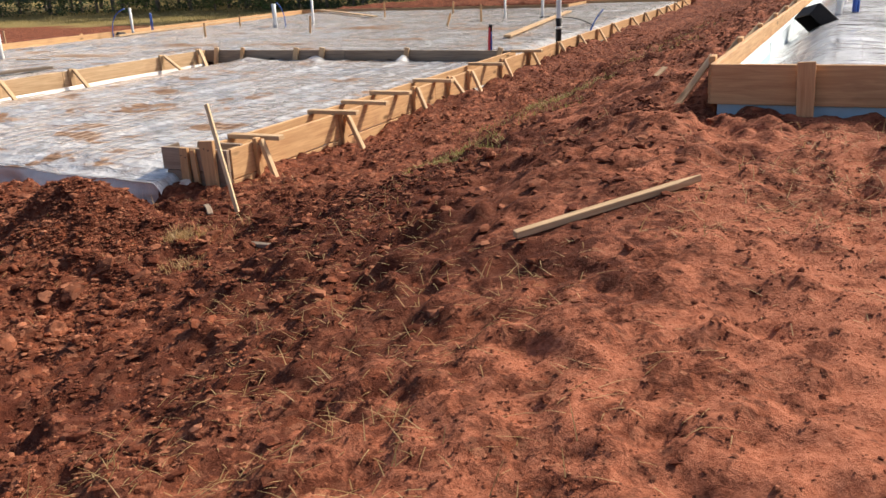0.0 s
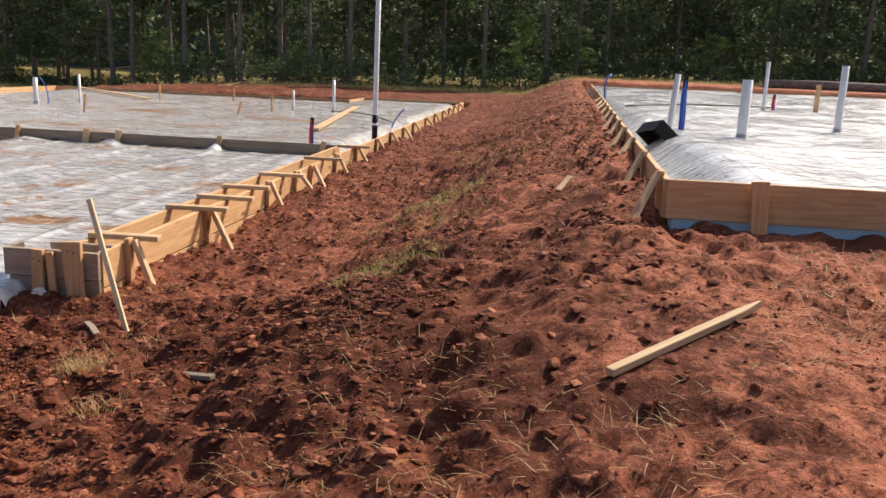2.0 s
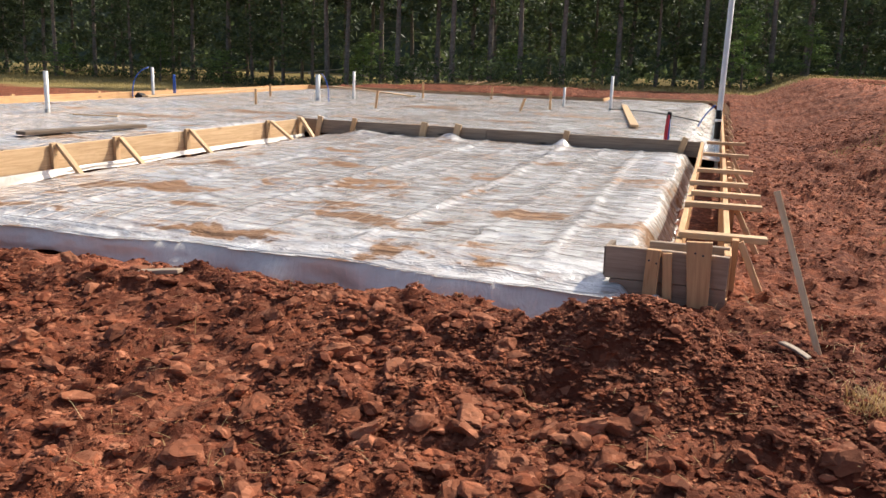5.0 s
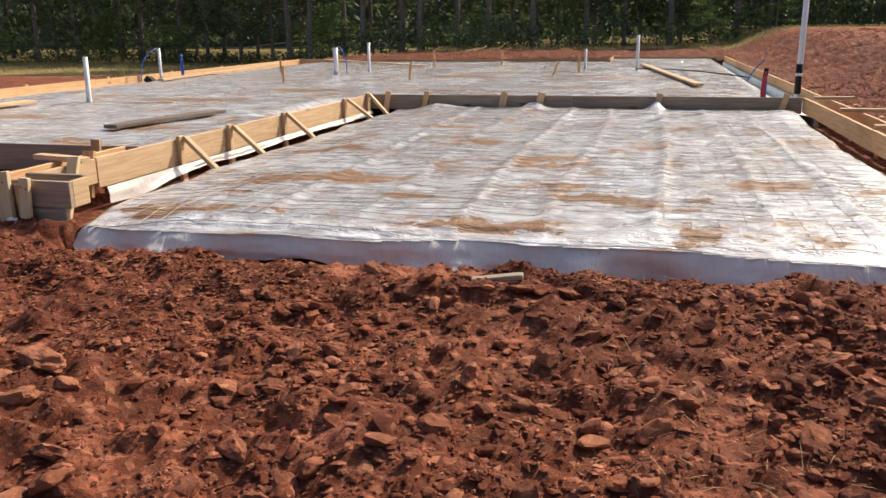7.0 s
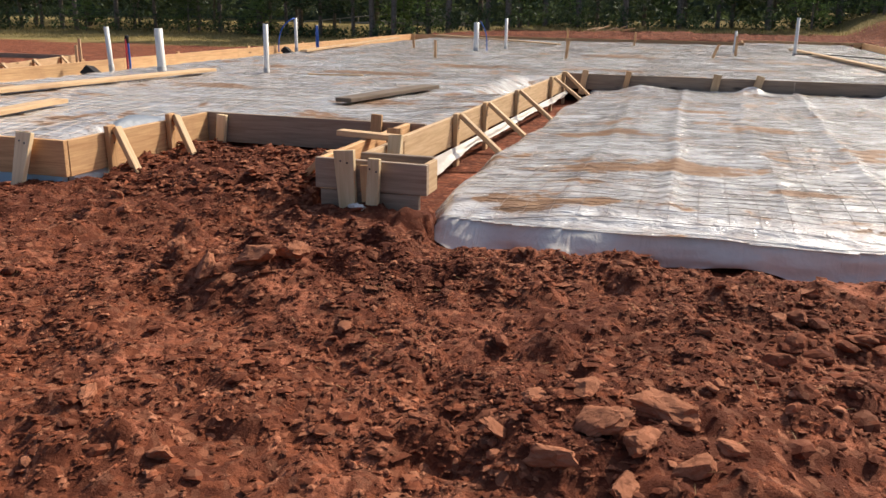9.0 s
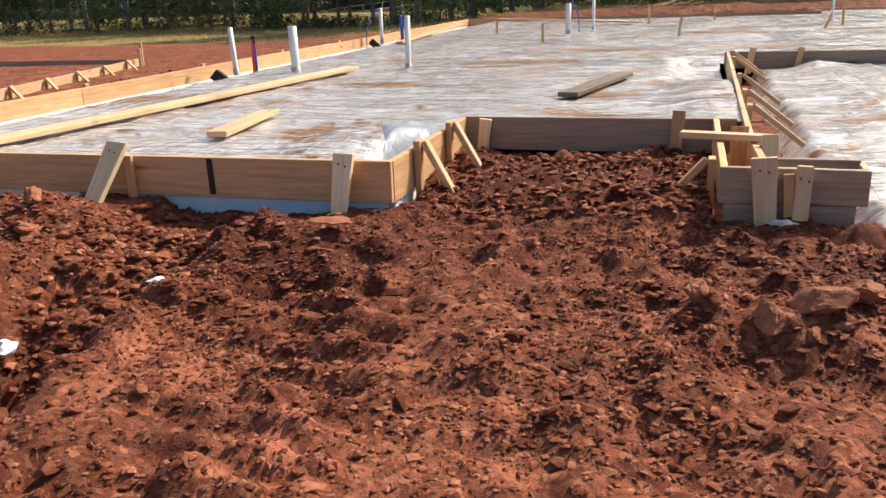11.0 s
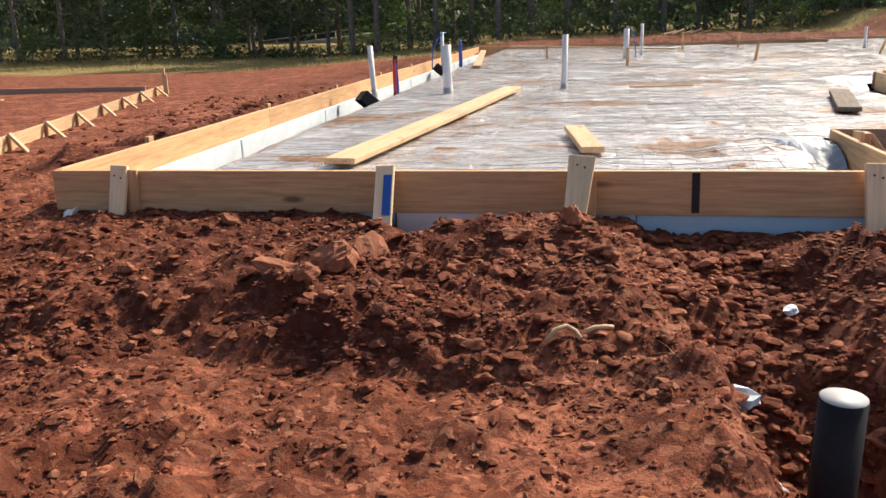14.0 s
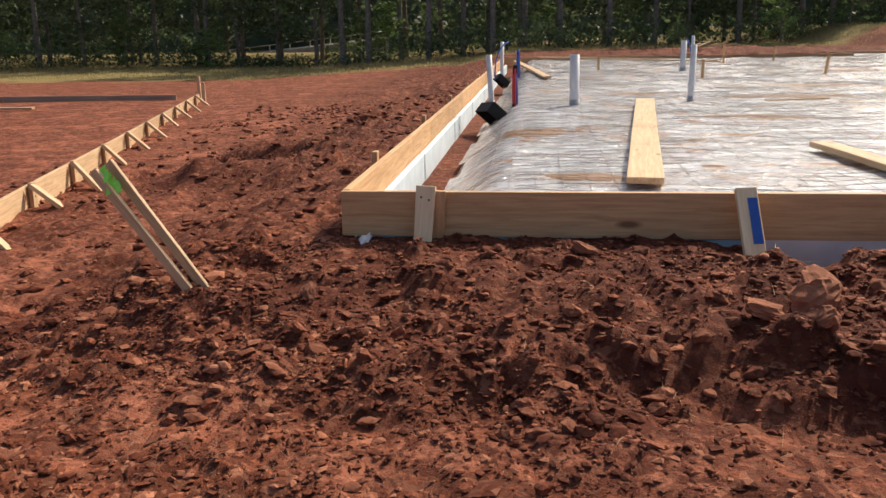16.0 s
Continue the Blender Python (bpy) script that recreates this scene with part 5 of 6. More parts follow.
def rock_proto(sub, cuts, seed):
    r = np.random.default_rng(seed)
    bm = bmesh.new()
    bmesh.ops.create_icosphere(bm, subdivisions=sub, radius=1)
    v = np.array([w.co[:] for w in bm.verts])
    f = np.array([[w.index for w in q.verts] for q in bm.faces])
    bm.free()
    v = v * (1 + 0.25 * r.standard_normal((len(v), 1)) * (0.25 if sub > 1 else 0.6))
    for _ in range(cuts):
        n = r.standard_normal(3)
        n /= np.linalg.norm(n)
        d = v @ n
        lim = r.uniform(0.45, 0.8)
        v = v - np.outer(np.maximum(d - lim, 0), n)
    if sub > 2:
        v = v * np.array([[1 + 0.22 * noise.fractal(Vector(w) * 2.2 + Vector((seed, 0, 0)), 1.0, 2.0, 4)] for w in v])
    elif sub > 1:
        v = v + 0.035 * r.standard_normal(v.shape)
    return v * np.array([1.15, 0.9, 0.66]), f


def scatter(name, label, protos, pos, size, mat, flat=0.75):
    """Many turned and scaled copies of the protos as one mesh."""
    vs, fs, base = [], [], 0
    pick = rng.integers(0, len(protos), len(pos))
    for k, (pv, pf) in enumerate(protos):
        sel = np.nonzero(pick == k)[0]
        n = len(sel)
        if not n:
            continue
        a, b = rng.uniform(0, 6.283, n), rng.uniform(-0.5, 0.5, n)
        ca, sa, cb, sb = np.cos(a), np.sin(a), np.cos(b), np.sin(b)
        s = size[sel][:, None]
        x, y, z = (pv[None, :, i] * s * rng.uniform(0.75, 1.25, (n, 1)) for i in range(3))
        x, z = x * cb[:, None] - z * sb[:, None], x * sb[:, None] + z * cb[:, None]
        x, y = x * ca[:, None] - y * sa[:, None], x * sa[:, None] + y * ca[:, None]
        v = np.stack([x, y, z * flat], -1) + pos[sel][:, None, :]
        vs.append(v.reshape(-1, 3))
        fs.append((pf[None] + (np.arange(n) * len(pv))[:, None, None] + base).reshape(-1, 3))
        base += n * len(pv)
    ob = new(name, fast_mesh(name, np.concatenate(vs), np.concatenate(fs), mat))
    return tagged(ob, label, "soil", kind="stuff")


def clod_field(n, x0, x1, y0, y1, lo, hi, sink, seed, power=2.2, east_cut=True):
    r = np.random.default_rng(seed)
    x, y = r.uniform(x0, x1, n * 3), r.uniform(y0, y1, n * 3)
    dens = np.clip(0.6 + 2.4 * fbm(x, y, 1.4, 3, 0.5, 11), 0.3, 1)
    if east_cut:
        dens = dens * (1 - 0.97 * smooth(1.5, 3.0, x))
    dens = dens * (1 - 0.4 * smooth(-1.9, -2.5, y) * smooth(-5.5, -7.0, x))
    dens = dens * np.where(inside(x, y, 0.02) | ((x > -6.3) & (x < -0.3) & (y > -0.42)), 0, 1)
    dens = dens * (1 - 0.45 * np.maximum(trodden(x, y), 0))
    if hi > 0.04:
        dens = dens * np.where(((x + 0.15) / 0.7) ** 2 + ((y + 1.2) / 0.5) ** 2 < 1, 0.1, 1)
    ok = np.nonzero(r.uniform(0, 1, n * 3) < dens)[0][:n]
    x, y = x[ok], y[ok]
    s = lo + (hi - lo) * r.uniform(0, 1, len(x)) ** power
    return np.stack([x, y, ground_z(x, y) + s * sink], -1), s


tiny = [rock_proto(2, 9, 100 + i) for i in range(10)]
clod_meshes = [mesh_from("clod", [tuple(w) for w in v], [tuple(q) for q in f], ROCK) for v, f in (rock_proto(3, 15, 200 + i) for i in range(12))]


def pick_out(p, s, n, seed):
    """The n largest clods of a field become pieces of their own on the ground; the rest is given back."""
    r = random.Random(seed)
    order = np.argsort(-s)
    for i in order[:n]:
        ob = new("clod", r.choice(clod_meshes))
        k = float(s[i])
        ob.matrix_basis = pose(*[float(c) for c in p[i]], r.uniform(-25, 25), r.uniform(-25, 25), r.uniform(0, 360)) @ Matrix.Diagonal((k * r.uniform(0.8, 1.2), k * r.uniform(0.8, 1.2), k * r.uniform(0.7, 0.95), 1))
        ob.parent = ground
    return p[order[n:]], s[order[n:]]


small_protos = []
for i in range(10):
    bm = bmesh.new()
    bmesh.ops.create_icosphere(bm, subdivisions=1, radius=1)
    r = np.random.default_rng(500 + i)
    v = np.array([w.co[:] for w in bm.verts]) * r.uniform(0.6, 1.25, (len(bm.verts), 1)) * np.array([1.2, 0.85, 0.55])
    small_protos.append((v, np.array([[w.index for w in q.verts] for q in bm.faces])))
    bm.free()
flake_protos = []
for i in range(14):
    r = np.random.default_rng(900 + i)
    v = np.array([[1, 0, 0], [0, 1, 0], [-1, 0, 0], [0, -1, 0], [0, 0, 1], [0, 0, -1]], float) * r.uniform(0.55, 1.3, (6, 1)) + r.uniform(-0.2, 0.2, (6, 3))
    v = v * np.array([1.2, 0.9, 0.6])
    flake_protos.append((v, np.array([[0, 1, 4], [1, 2, 4], [2, 3, 4], [3, 0, 4], [1, 0, 5], [2, 1, 5], [3, 2, 5], [0, 3, 5]])))
p, s = clod_field(16000, -14.8, 4.2, -4.2, -0.08, 0.010, 0.036, 0.0, 10, 2.6)
scatter("soil_flakes", "flat pale-topped flakes of red clay on the ground", flake_protos, p, s, CLOD, 0.42)
p, s = clod_field(110000, -14.8, 4.9, -4.0, -0.08, 0.004, 0.017, 0.2, 11, 2.0)
scatter("soil_crumbs", "crumbs and flakes of red clay strewn over the ground", flake_protos, p, s, CLOD)
p, s = clod_field(9000, -15, 5.2, -4.3, -0.08, 0.008, 0.026, 0.2, 19, 2.2)
scatter("soil_crumbs", "pebble-sized crumbs of red clay on the ground", small_protos, p, s, CLOD)
p, s = clod_field(24000, 1.2, 5.2, -4.0, 0.1, 0.003, 0.010, 0.0, 18, 2.0, False)
scatter("soil_crumbs", "fine pale crumbs of trodden red clay on the bank", flake_protos, p, s, CLOD, 0.6)
p, s = clod_field(700, 0.3, 3.6, -2.6, 0.3, 0.012, 0.045, 0.05, 20, 2.4, False)
scatter("soil_clods", "dark churned clods of red clay at the foot of the lane", tiny, p, s, CLOD)
p, s = clod_field(800, -4.2, 0.7, -2.9, -0.9, 0.025, 0.075, 0.1, 21, 2.6)
p, s = pick_out(p, s, 110, 1)
scatter("soil_clods", "chunky clods of red clay before the garage bay", tiny, p, s, CLOD)
p, s = clod_field(900, -13.4, -9.8, -2.0, -0.35, 0.012, 0.045, 0.12, 22, 2.6)
p, s = pick_out(p, s, 90, 2)
scatter("soil_clods", "rounded clods of red clay heaped before the slab front", tiny, p, s, CLOD)
p, s = clod_field(1800, -15, 2.6, -4.2, -0.12, 0.014, 0.048, 0.12, 12, 3.0)
p, s = pick_out(p, s, 100, 3)
scatter("soil_clods", "fist-sized clods of red clay strewn over the ground", tiny, p, s, CLOD)
p, s = clod_field(14000, -0.2, 3.45, 0.0, 13, 0.007, 0.032, 0.15, 13, 2.6, False)
scatter("soil_crumbs", "crumbs of red clay between the slabs", flake_protos, p, s, CLOD)
p, s = clod_field(4000, -8.35, -6.66, -0.1, 1.58, 0.008, 0.04, 0.25, 14, 2.5)
scatter("soil_crumbs", "crumbs of red clay in the recess of the slab", flake_protos, p, s, CLOD)
p, s = clod_field(1500, -9.85, -9.0, -2.3, -0.15, 0.012, 0.045, 0.25, 15, 1.8)
keep = np.abs(p[:, 0] + 9.42 + 0.16 * (p[:, 1] + 1.2)) < 0.25 + 0.1 * smooth(-1.9, -0.6, p[:, 1])
p, s = p[keep], s[keep]
scatter("ditch_rubble", "angular clay rubble filling the drain ditch", tiny, p, s, CLOD)
p, s = clod_field(7000, -1.3, 0.5, -1.7, -0.6, 0.005, 0.022, 0.25, 16, 2.2)
scatter("pile_crumbs", "loose dark crumbs on the spoil pile by the garage corner", flake_protos, p, s, CLOD)
p, s = clod_field(2600, -17.5, -13.3, -1, 12, 0.012, 0.06, 0.2, 17, 2.4)
scatter("soil_clods", "clods of red clay west of the slab", small_protos, p, s, CLOD)

big = []
for i in range(7):
    v, f = rock_proto(4, 16, 700 + i)
    big.append(mesh_from("clay_lump", [tuple(w) for w in v], [tuple(q) for q in f], ROCK))
rr = random.Random(5)
spots = [(-4.72, -2.24, 0.13), (-4.52, -2.1, 0.12), (-4.92, -2.12, 0.09), (-4.45, -2.34, 0.09), (-4.83, -2.42, 0.11), (-4.62, -2.46, 0.08), (-4.6, -2.3, 0.10), (-4.78, -2.08, 0.07), (-5.0, -2.3, 0.07), (-4.35, -2.2, 0.06), (-4.7, -2.55, 0.06),
         (-6.35, -1.3, 0.15), (-6.52, -1.40, 0.10), (-6.2, -1.22, 0.11), (-6.38, -1.46, 0.06), (-6.28, -1.42, 0.05), (-6.75, -1.25, 0.09), (-10.1, -0.80, 0.11), (-9.85, -0.9, 0.10), (-10.35, -0.9, 0.09),
         (-9.95, -1.05, 0.1), (-10.6, -1.1, 0.12), (-11.1, -1.15, 0.17), (-11.0, -0.92, 0.14), (-11.3, -1.3, 0.12), (-11.15, -1.42, 0.10), (-0.9, -1.8, 0.11), (-0.7, -2.1, 0.09), (-1.25, -2.0, 0.1), (-0.45, -1.75, 0.1),
         (-1.6, -1.5, 0.1), (-2.1, -1.75, 0.08), (-2.9, -1.85, 0.10), (-5.9, -2.65, 0.06), (-6.3, -2.45, 0.07), (-10.15, -3.0, 0.12), (-10.0, -3.3, 0.1)]
for _ in range(75):
    x, y = rr.uniform(-14.5, 1.6), -0.35 - 3.6 * rr.random() ** 1.3
    if x > -6.4 and y > -0.6:
        y -= 0.35
    if ((x + 0.15) / 0.7) ** 2 + ((y + 1.2) / 0.5) ** 2 > 1:
        spots.append((x, y, 0.035 + 0.06 * rr.random() ** 2.4))
for x, y, s in spots:
    s *= 0.85
    ob = new("clay_lump", rr.choice(big))
    ob.matrix_basis = pose(x, y, gz(x, y) + s * 0.22, rr.uniform(-30, 30), rr.uniform(-30, 30), rr.uniform(0, 360)) @ Matrix.Diagonal((s, s * rr.uniform(0.7, 1.1), s * rr.uniform(0.6, 0.9), 1))
    tagged(ob, "large angular lump of orange-red clay" if s > 0.09 else "small angular lump of red clay on the soil", "clay lump", "clay lumps")
flat = new("flat_stone", big[2])
flat.matrix_basis = pose(-8.43, -0.78, gz(-8.43, -0.78) + 0.035, 4, 0, 20) @ Matrix.Diagonal((0.11, 0.09, 0.02, 1))
tagged(flat, "flat orange flake of clay lying on the soil", "clay lump", "clay lumps")


# ---- straw, weeds and grass ----
def blades(name, label, pos, length, width, mat, upright, seed):
    r = np.random.default_rng(seed)
    n = len(pos)
    a = r.uniform(0, 6.283, n)
    e = np.clip(r.normal(upright, 0.3, n), 0.0, 1.5)
    d = np.stack([np.cos(a) * np.cos(e), np.sin(a) * np.cos(e), np.sin(e)], -1) * length[:, None]
    w = np.stack([-np.sin(a), np.cos(a), np.zeros(n)], -1) * width
    mid = pos + d * 0.55 + np.array([0, 0, 1]) * (0.05 * length)[:, None]
    tip = pos + d * 1.0 - np.array([0, 0, 1]) * (0.10 * length * (upright > 0.4))[:, None]
    v = np.stack([pos - w, pos + w, mid + w * 0.7, mid - w * 0.7, tip + w * 0.15, tip - w * 0.15], 1).reshape(-1, 3)
    i = np.arange(n)[:, None] * 6
    f = np.concatenate([i + np.array([[0, 1, 2, 3]]), i + np.array([[3, 2, 4, 5]])])
    return tagged(new(name, fast_mesh(name, v, f, mat)), label, "grass", kind="stuff")


def strew(n, x0, x1, y0, y1, seed, lift=0.004):
    r = np.random.default_rng(seed)
    x, y = r.uniform(x0, x1, n * 3), r.uniform(y0, y1, n * 3)
    ok = np.nonzero((fbm(x, y, 0.7, 3, 0.5, seed) > 0.02) & ~inside(x, y, 0.05))[0][:n]
    x, y = x[ok], y[ok]
    return np.stack([x, y, ground_z(x, y) + lift], -1)


def tuft(cx, cy, n, rad, seed):
    r = np.random.default_rng(seed)
    a, q = r.uniform(0, 6.283, n), rad * np.sqrt(r.uniform(0, 1, n))
    x, y = cx + q * np.cos(a), cy + q * np.sin(a)
    return np.stack([x, y, ground_z(x, y) - 0.005], -1)


p = np.concatenate([strew(1500, -2.5, 5.2, -4.6, 0.2, 31), strew(1800, 1.6, 5.2, -4.6, -0.4, 37)])
blades("straw", "bits of dry straw strewn over the clay", p, rng.uniform(0.03, 0.12, len(p)), 0.0019, STRAW, 0.12, 32)
p = strew(500, -14, -2.5, -4.2, -0.4, 33)
blades("straw", "sparse bits of dry straw on the clay", p, rng.uniform(0.03, 0.09, len(p)), 0.0013, STRAW, 0.12, 34)
p = np.concatenate([tuft(1.85, 0.12, 1000, 0.36, 1), tuft(2.05, 1.5, 350, 0.3, 2), tuft(1.8, 2.6, 700, 0.4, 3), tuft(1.9, 3.4, 420, 0.3, 4), tuft(1.5, 2.0, 300, 0.5, 5), tuft(2.1, 5.5, 500, 0.7, 6), tuft(1.9, 8.0, 400, 0.7, 10)])
blades("weeds", "thin green weeds growing between the slabs", p, rng.uniform(0.03, 0.09, len(p)), 0.0022, GRASS, 0.7, 35)
p = np.concatenate([tuft(0.58, -1.2, 420, 0.14, 7), tuft(0.85, -1.55, 120, 0.12, 8), tuft(0.7, -0.9, 60, 0.2, 9)])
blades("dry_tuft", "yellow dry grass tuft in the clay", p, rng.uniform(0.04, 0.11, len(p)), 0.0022, STRAW, 0.7, 36)
r = np.random.default_rng(44)
x, y = r.uniform(-55, 14, 38000), 23 + 24 * r.uniform(0, 1, 38000)
edge = np.where(x < -13, 26.5 - 0.2 * (x + 13), 35.0)
ok = (y > edge + 5 * fbm(x, y, 0.3, 2, 0.5, 8)) & ~inside(x, y, 0.1)
x, y = x[ok], y[ok]
p = np.stack([x, y, ground_z(x, y)], -1)
blades("grass", "rough yellow-green grass along the edge of the wood", p, r.uniform(0.06, 0.20, len(p)), 0.012, DRYGRASS, 0.9, 45)


# ---- the wood behind the site ----
def leaf_cloud(centres, radii, per, size, seed):
    """Small four-cornered leaves thrown round the centres of clumps."""
    r = np.random.default_rng(seed)
    c = np.repeat(centres, per, 0)
    rad = np.repeat(radii, per, 0)
    n = len(c)
    d = r.standard_normal((n, 3))
    d /= np.linalg.norm(d, axis=1)[:, None]
    p = c + d * rad[:, None] * (r.uniform(0, 1, n) ** 0.5)[:, None] * np.array([1, 1, 0.7])
    u = r.standard_normal((n, 3))
    u /= np.linalg.norm(u, axis=1)[:, None]
    w = np.cross(u, r.standard_normal((n, 3)))
    w /= np.linalg.norm(w, axis=1)[:, None]
    s = (size * r.uniform(0.6, 1.4, n))[:, None]
    v = np.stack([p - u * s, p - w * s * 0.45, p + u * s, p + w * s * 0.45], 1).reshape(-1, 3)
    return v, np.arange(n * 4).reshape(n, 4)


def tree(kind, seed):
    """One tree: a tapered trunk with limbs and a crown of leaf clumps."""
    r = random.Random(seed)
    h, r0, c0 = {"pine": (15.5, 0.17, 0.40), "broad": (11.5, 0.13, 0.14), "young": (6.8, 0.06, 0.08)}[kind]
    h *= r.uniform(0.88, 1.12)
    label = {"pine": "tall straight pine at the edge of the wood", "broad": "leafy dark broadleaf tree in the wood", "young": "bright young tree before the wood"}[kind]
    ob = thing("tree", label, "tree", "trees of the wood")
    bm = bmesh.new()
    sway, ph = 0.02 * h, r.uniform(0, 6)

    def axis(t):
        return Vector((sway * math.sin(2.2 * t + ph) * t, sway * math.cos(1.7 * t + ph) * t, h * t))

    def stem(pts, ra, rb, sides):
        rings = []
        for i, q in enumerate(pts):
            rad = ra + (rb - ra) * i / (len(pts) - 1)
            rings.append([bm.verts.new(q + Vector((rad * math.cos(6.283 * k / sides), rad * math.sin(6.283 * k / sides), 0.3 * rad * math.cos(6.283 * k / sides)))) for k in range(sides)])
        for a, b in zip(rings, rings[1:]):
            for k in range(sides):
                bm.faces.new((a[k], a[(k + 1) % sides], b[(k + 1) % sides], b[k])).smooth = True

    stem([axis(i / 8) - Vector((0, 0, 0.4 if i == 0 else 0)) for i in range(9)], r0, r0 * 0.12, 8)
    centres, radii = [], []
    limbs = {"pine": 46, "broad": 44, "young": 26}[kind]
    for i in range(limbs):
        t = c0 + (0.97 - c0) * (i + r.random()) / limbs
        base = axis(t)
        reach = {"pine": 2.4, "broad": 3.1, "young": 1.3}[kind] * (1.15 - 0.85 * t) * r.uniform(0.6, 1.2)
        a = r.uniform(0, 6.283)
        tip = base + Vector((math.cos(a) * reach, math.sin(a) * reach, reach * r.uniform(0.0, 0.55)))
        stem([base, (base + tip) / 2 + Vector((0, 0, -0.05 * reach)), tip], r0 * 0.28 * (1.1 - t), 0.008, 4)
        for k in (0.45, 0.75, 1.0):
            centres.append(base.lerp(tip, k) + Vector((r.uniform(-0.2, 0.2), r.uniform(-0.2, 0.2), r.uniform(-0.1, 0.3))))
            radii.append({"pine": 0.62, "broad": 0.75, "young": 0.36}[kind] * r.uniform(0.7, 1.25))
    if kind == "pine":
        for i in range(7):
            t = r.uniform(0.1, c0)
            a, base = r.uniform(0, 6.283), axis(t)
            stem([base, base + Vector((math.cos(a) * 0.5, math.sin(a) * 0.5, 0.05)), base + Vector((math.cos(a) * 1.0, math.sin(a) * 1.0, -0.1))], 0.03, 0.008, 4)
    part("trunk", bm, BARK, ob)
    per, size, mat = {"pine": (17, 0.20, NEEDLE), "broad": (20, 0.15, LEAF), "young": (30, 0.085, LEAF_L)}[kind]
    v, f = leaf_cloud(np.array([c[:] for c in centres]), np.array(radii), per, size, seed)
    crown = new("crown", fast_mesh("crown", v, f, mat))
    crown.parent = ob
    return ob


models = [tree("pine", 1), tree("pine", 2), tree("pine", 3), tree("broad", 4), tree("broad", 5), tree("broad", 6), tree("young", 7), tree("young", 8)]
tr = random.Random(21)


def wood_edge(x):
    return 42.0 + 3.0 * math.sin(x * 0.13) + (2.0 if x > -5 else 0.0)


first = {}
places = []
x = -62.0
while x < 48:
    places.append((tr.choice((0, 1, 2, 0, 1, 2, 3, 4)), x, wood_edge(x) + tr.uniform(0, 4)))
    x += tr.uniform(1.4, 2.6)
x = -60.0
while x < 48:
    places.append((tr.choice((0, 1, 2, 3, 4, 5)), x, wood_edge(x) + tr.uniform(5, 12)))
    x += tr.uniform(1.8, 3.2)
for x, y in ((-18.5, 36), (-28, 36.5), (0.5, 37), (3.3, 36), (-6.3, 38), (10, 37.5), (-39, 36), (-10.6, 36.2), (-33, 37.5), (-20.6, 40), (-19.6, 41.5), (-21.8, 42), (-13.2, 39)):
    places.append((tr.choice((6, 7)), x * 1.1, y + 6.5))
for k, x, y in places:
    if 3 <= k < 6 and -24 < x < -17:
        k -= 3
    m = pose(x, y, gz(x, y), 0, 0, tr.uniform(0, 360)) @ Matrix.Diagonal((1, 1, tr.uniform(0.82, 0.98) if k < 6 else tr.uniform(0.5, 0.8), 1))
    if k in first:
        copy_thing(models[k], m)
    else:
        models[k].matrix_basis, first[k] = m, True

# understorey and the depth of the wood, with high clumps added for shade
r = np.random.default_rng(77)
n = 4000
cx = r.uniform(-68, 54, n)
cy = 46 + 29 * r.uniform(0, 1, n)
cz = 0.3 + 13 * r.uniform(0, 1, n) ** 1.3
thin = (cx > -41) & (cx < -22) & (cz < 4.5) & (r.uniform(0, 1, n) < 0.85)
cz = np.where(thin, cz + 6, cz)
v, f = leaf_cloud(np.stack([cx, cy, cz], -1), r.uniform(0.6, 1.4, n), 13, 0.26, 78)
# clumps above the view, added to cast shade on the floor of the wood
n_shade = 1500
high = np.stack([r.uniform(-66, 52, n_shade), r.uniform(54, 80, n_shade), r.uniform(6.0, 13, n_shade)], -1)
v2, f2 = leaf_cloud(high, r.uniform(0.9, 1.7, n_shade), 13, 0.34, 81)
v, f = np.concatenate([v, v2]), np.concatenate([f, f2 + len(v)])
tagged(new("far_woods", fast_mesh("far_woods", v, f, LEAF)), "dark leafy depth of the wood, with unseen shading clumps above", "woods", kind="stuff")
n = 900
cx = r.uniform(-62, 50, n)
cy = np.array([wood_edge(a) for a in cx]) + r.uniform(-1.5, 2.5, n)
cz = ground_z(cx, cy) + r.uniform(0.1, 1.3, n) * np.where((cx > -32) & (cx < -20), 0.35, 1)
v, f = leaf_cloud(np.stack([cx, cy, cz], -1), r.uniform(0.35, 0.9, n), 26, 0.10, 79)
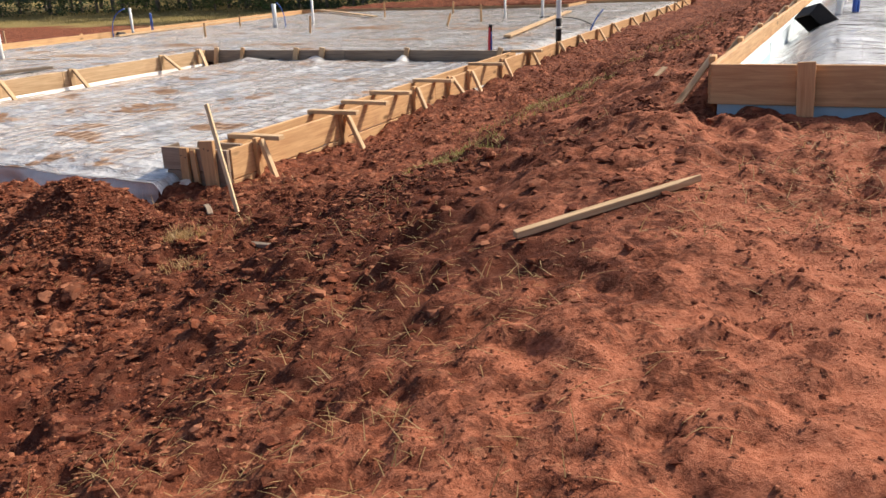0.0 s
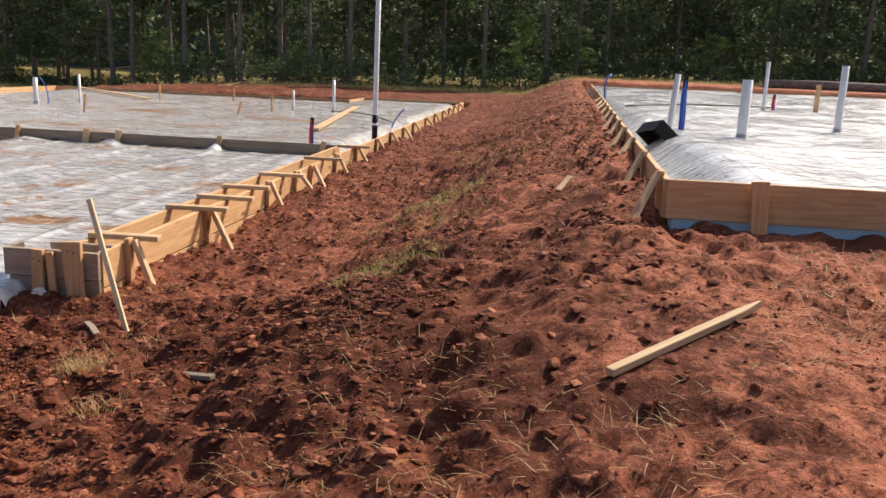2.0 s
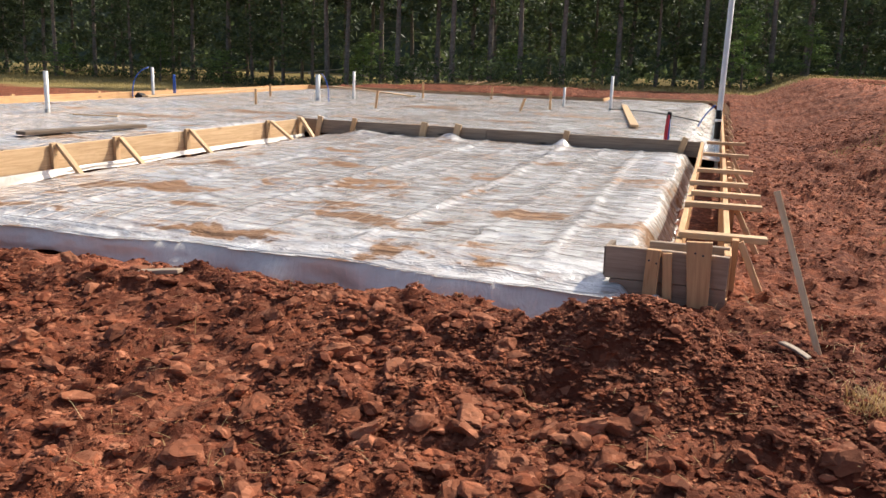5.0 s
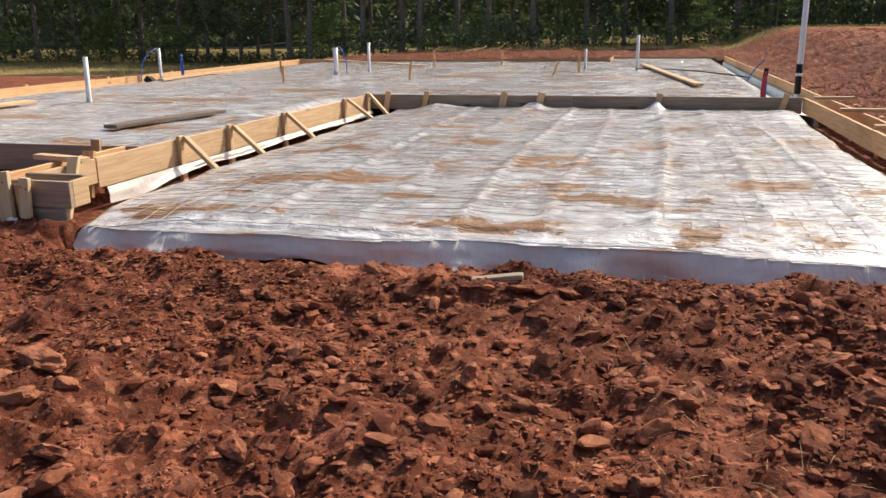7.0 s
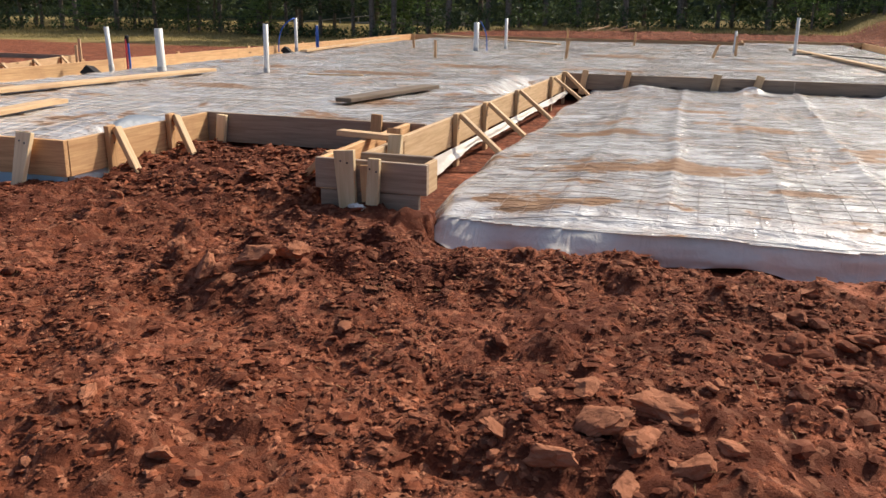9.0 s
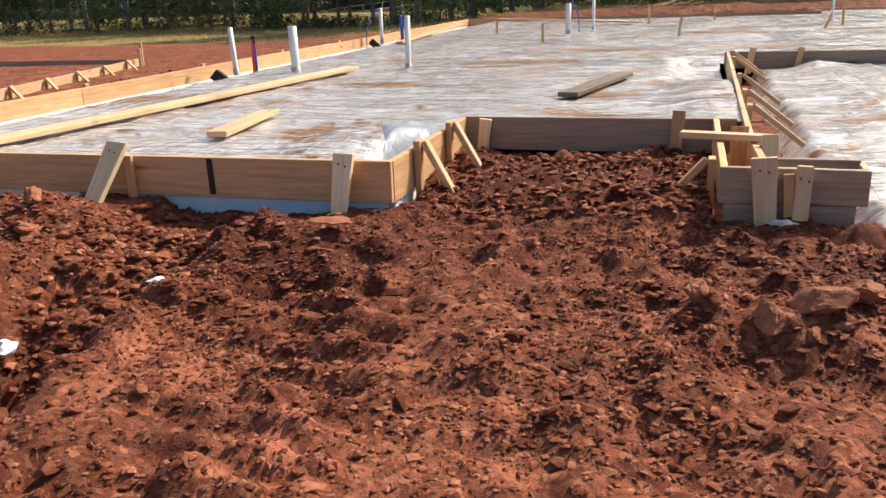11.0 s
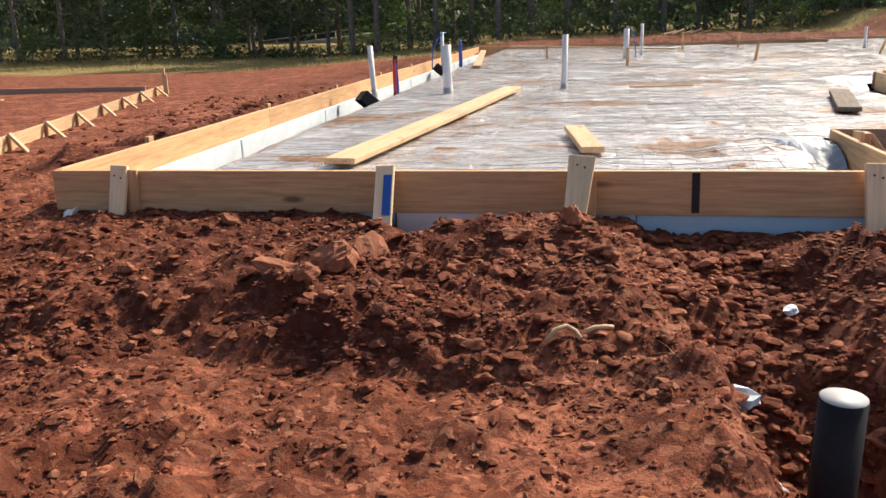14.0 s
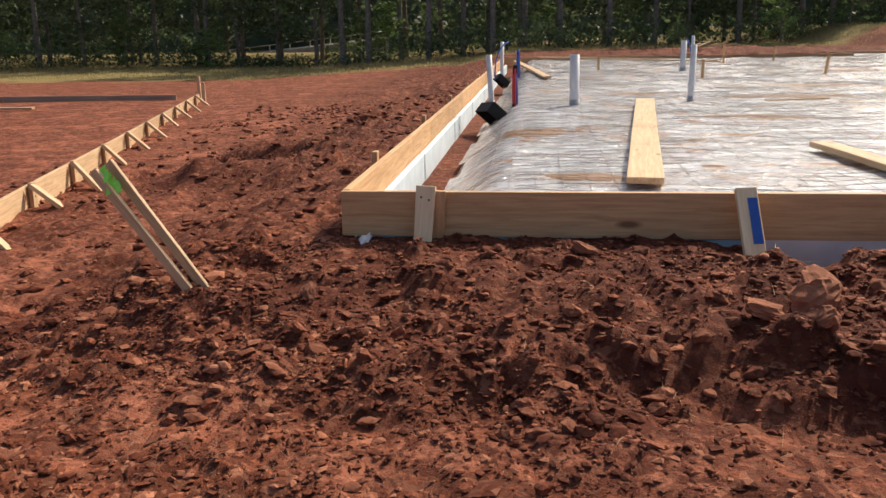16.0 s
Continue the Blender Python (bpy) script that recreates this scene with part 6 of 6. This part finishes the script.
tagged(new("undergrowth", fast_mesh("undergrowth", v, f, LEAF)), "low scrub along the edge of the wood", "bushes", kind="stuff")
# a pale road with a guard rail on the slope behind the trunks
def rail_z(x):
    return -0.3 + 0.1 * (x + 42)


rx = np.linspace(-46, -26, 27)
rows = [(74.0, -1.2), (76.0, -0.62), (76.6, -0.60), (81.0, -0.45), (83.0, -0.4)]
rv = np.concatenate([np.stack([rx, np.full(27, y) + 0.2 * fbm(rx, rx * 0 + y, 0.8, 2, 0.5, 3), rail_z(rx) + dz - (2.5 if k == 0 else 0)], -1) for k, (y, dz) in enumerate(rows)])
ri = np.arange(27 * 5).reshape(5, 27)
rf = np.stack([ri[:-1, :-1], ri[:-1, 1:], ri[1:, 1:], ri[1:, :-1]], -1).reshape(-1, 4)
tagged(new("road", fast_mesh("road", rv, rf, GRAVELROAD)), "pale road on the slope behind the trees", "road", kind="structure")
guard = thing("guard_rail", "pale metal guard rail beside the road behind the trees", "guard rail", at=Matrix.Translation((-36, 76.3, 0)))
part("rail", hose_bm([(x + 36, 0, rail_z(x)) for x in (-45, -41, -36, -31, -27)], 0.05, 8), GALVANISED, guard)
for x in range(-44, -27, 2):
    part("post", box_bm(0.75, 0.1, 0.1, 0.004), PVCD, guard, at=Matrix.Translation((x + 36, 0.12, rail_z(x) - 0.72)) @ pose(0, 0, 0, 0, -90, 0))
# closed dark canopy far behind, rising out of sight
bx = np.linspace(-120, 110, 80)
rows = []
for k in range(12):
    z = -2 + 1.3 * k
    rows.append(np.stack([bx, 88 + 2.5 * fbm(bx, np.full(80, z), 0.3, 3, 0.5, 90 + k) * 2, np.full(80, z) + 3.0 * fbm(bx, bx * 0, 0.2, 2, 0.5, 95) * (k == 11)], -1))
bv = np.concatenate(rows)
bi = np.arange(80 * 12).reshape(12, 80)
bf = np.stack([bi[:-1, :-1], bi[:-1, 1:], bi[1:, 1:], bi[1:, :-1]], -1).reshape(-1, 4)
tagged(new("backdrop", fast_mesh("backdrop", bv, bf, DARKWOOD, True)), "dark wooded slope far behind", "backdrop", kind="structure")
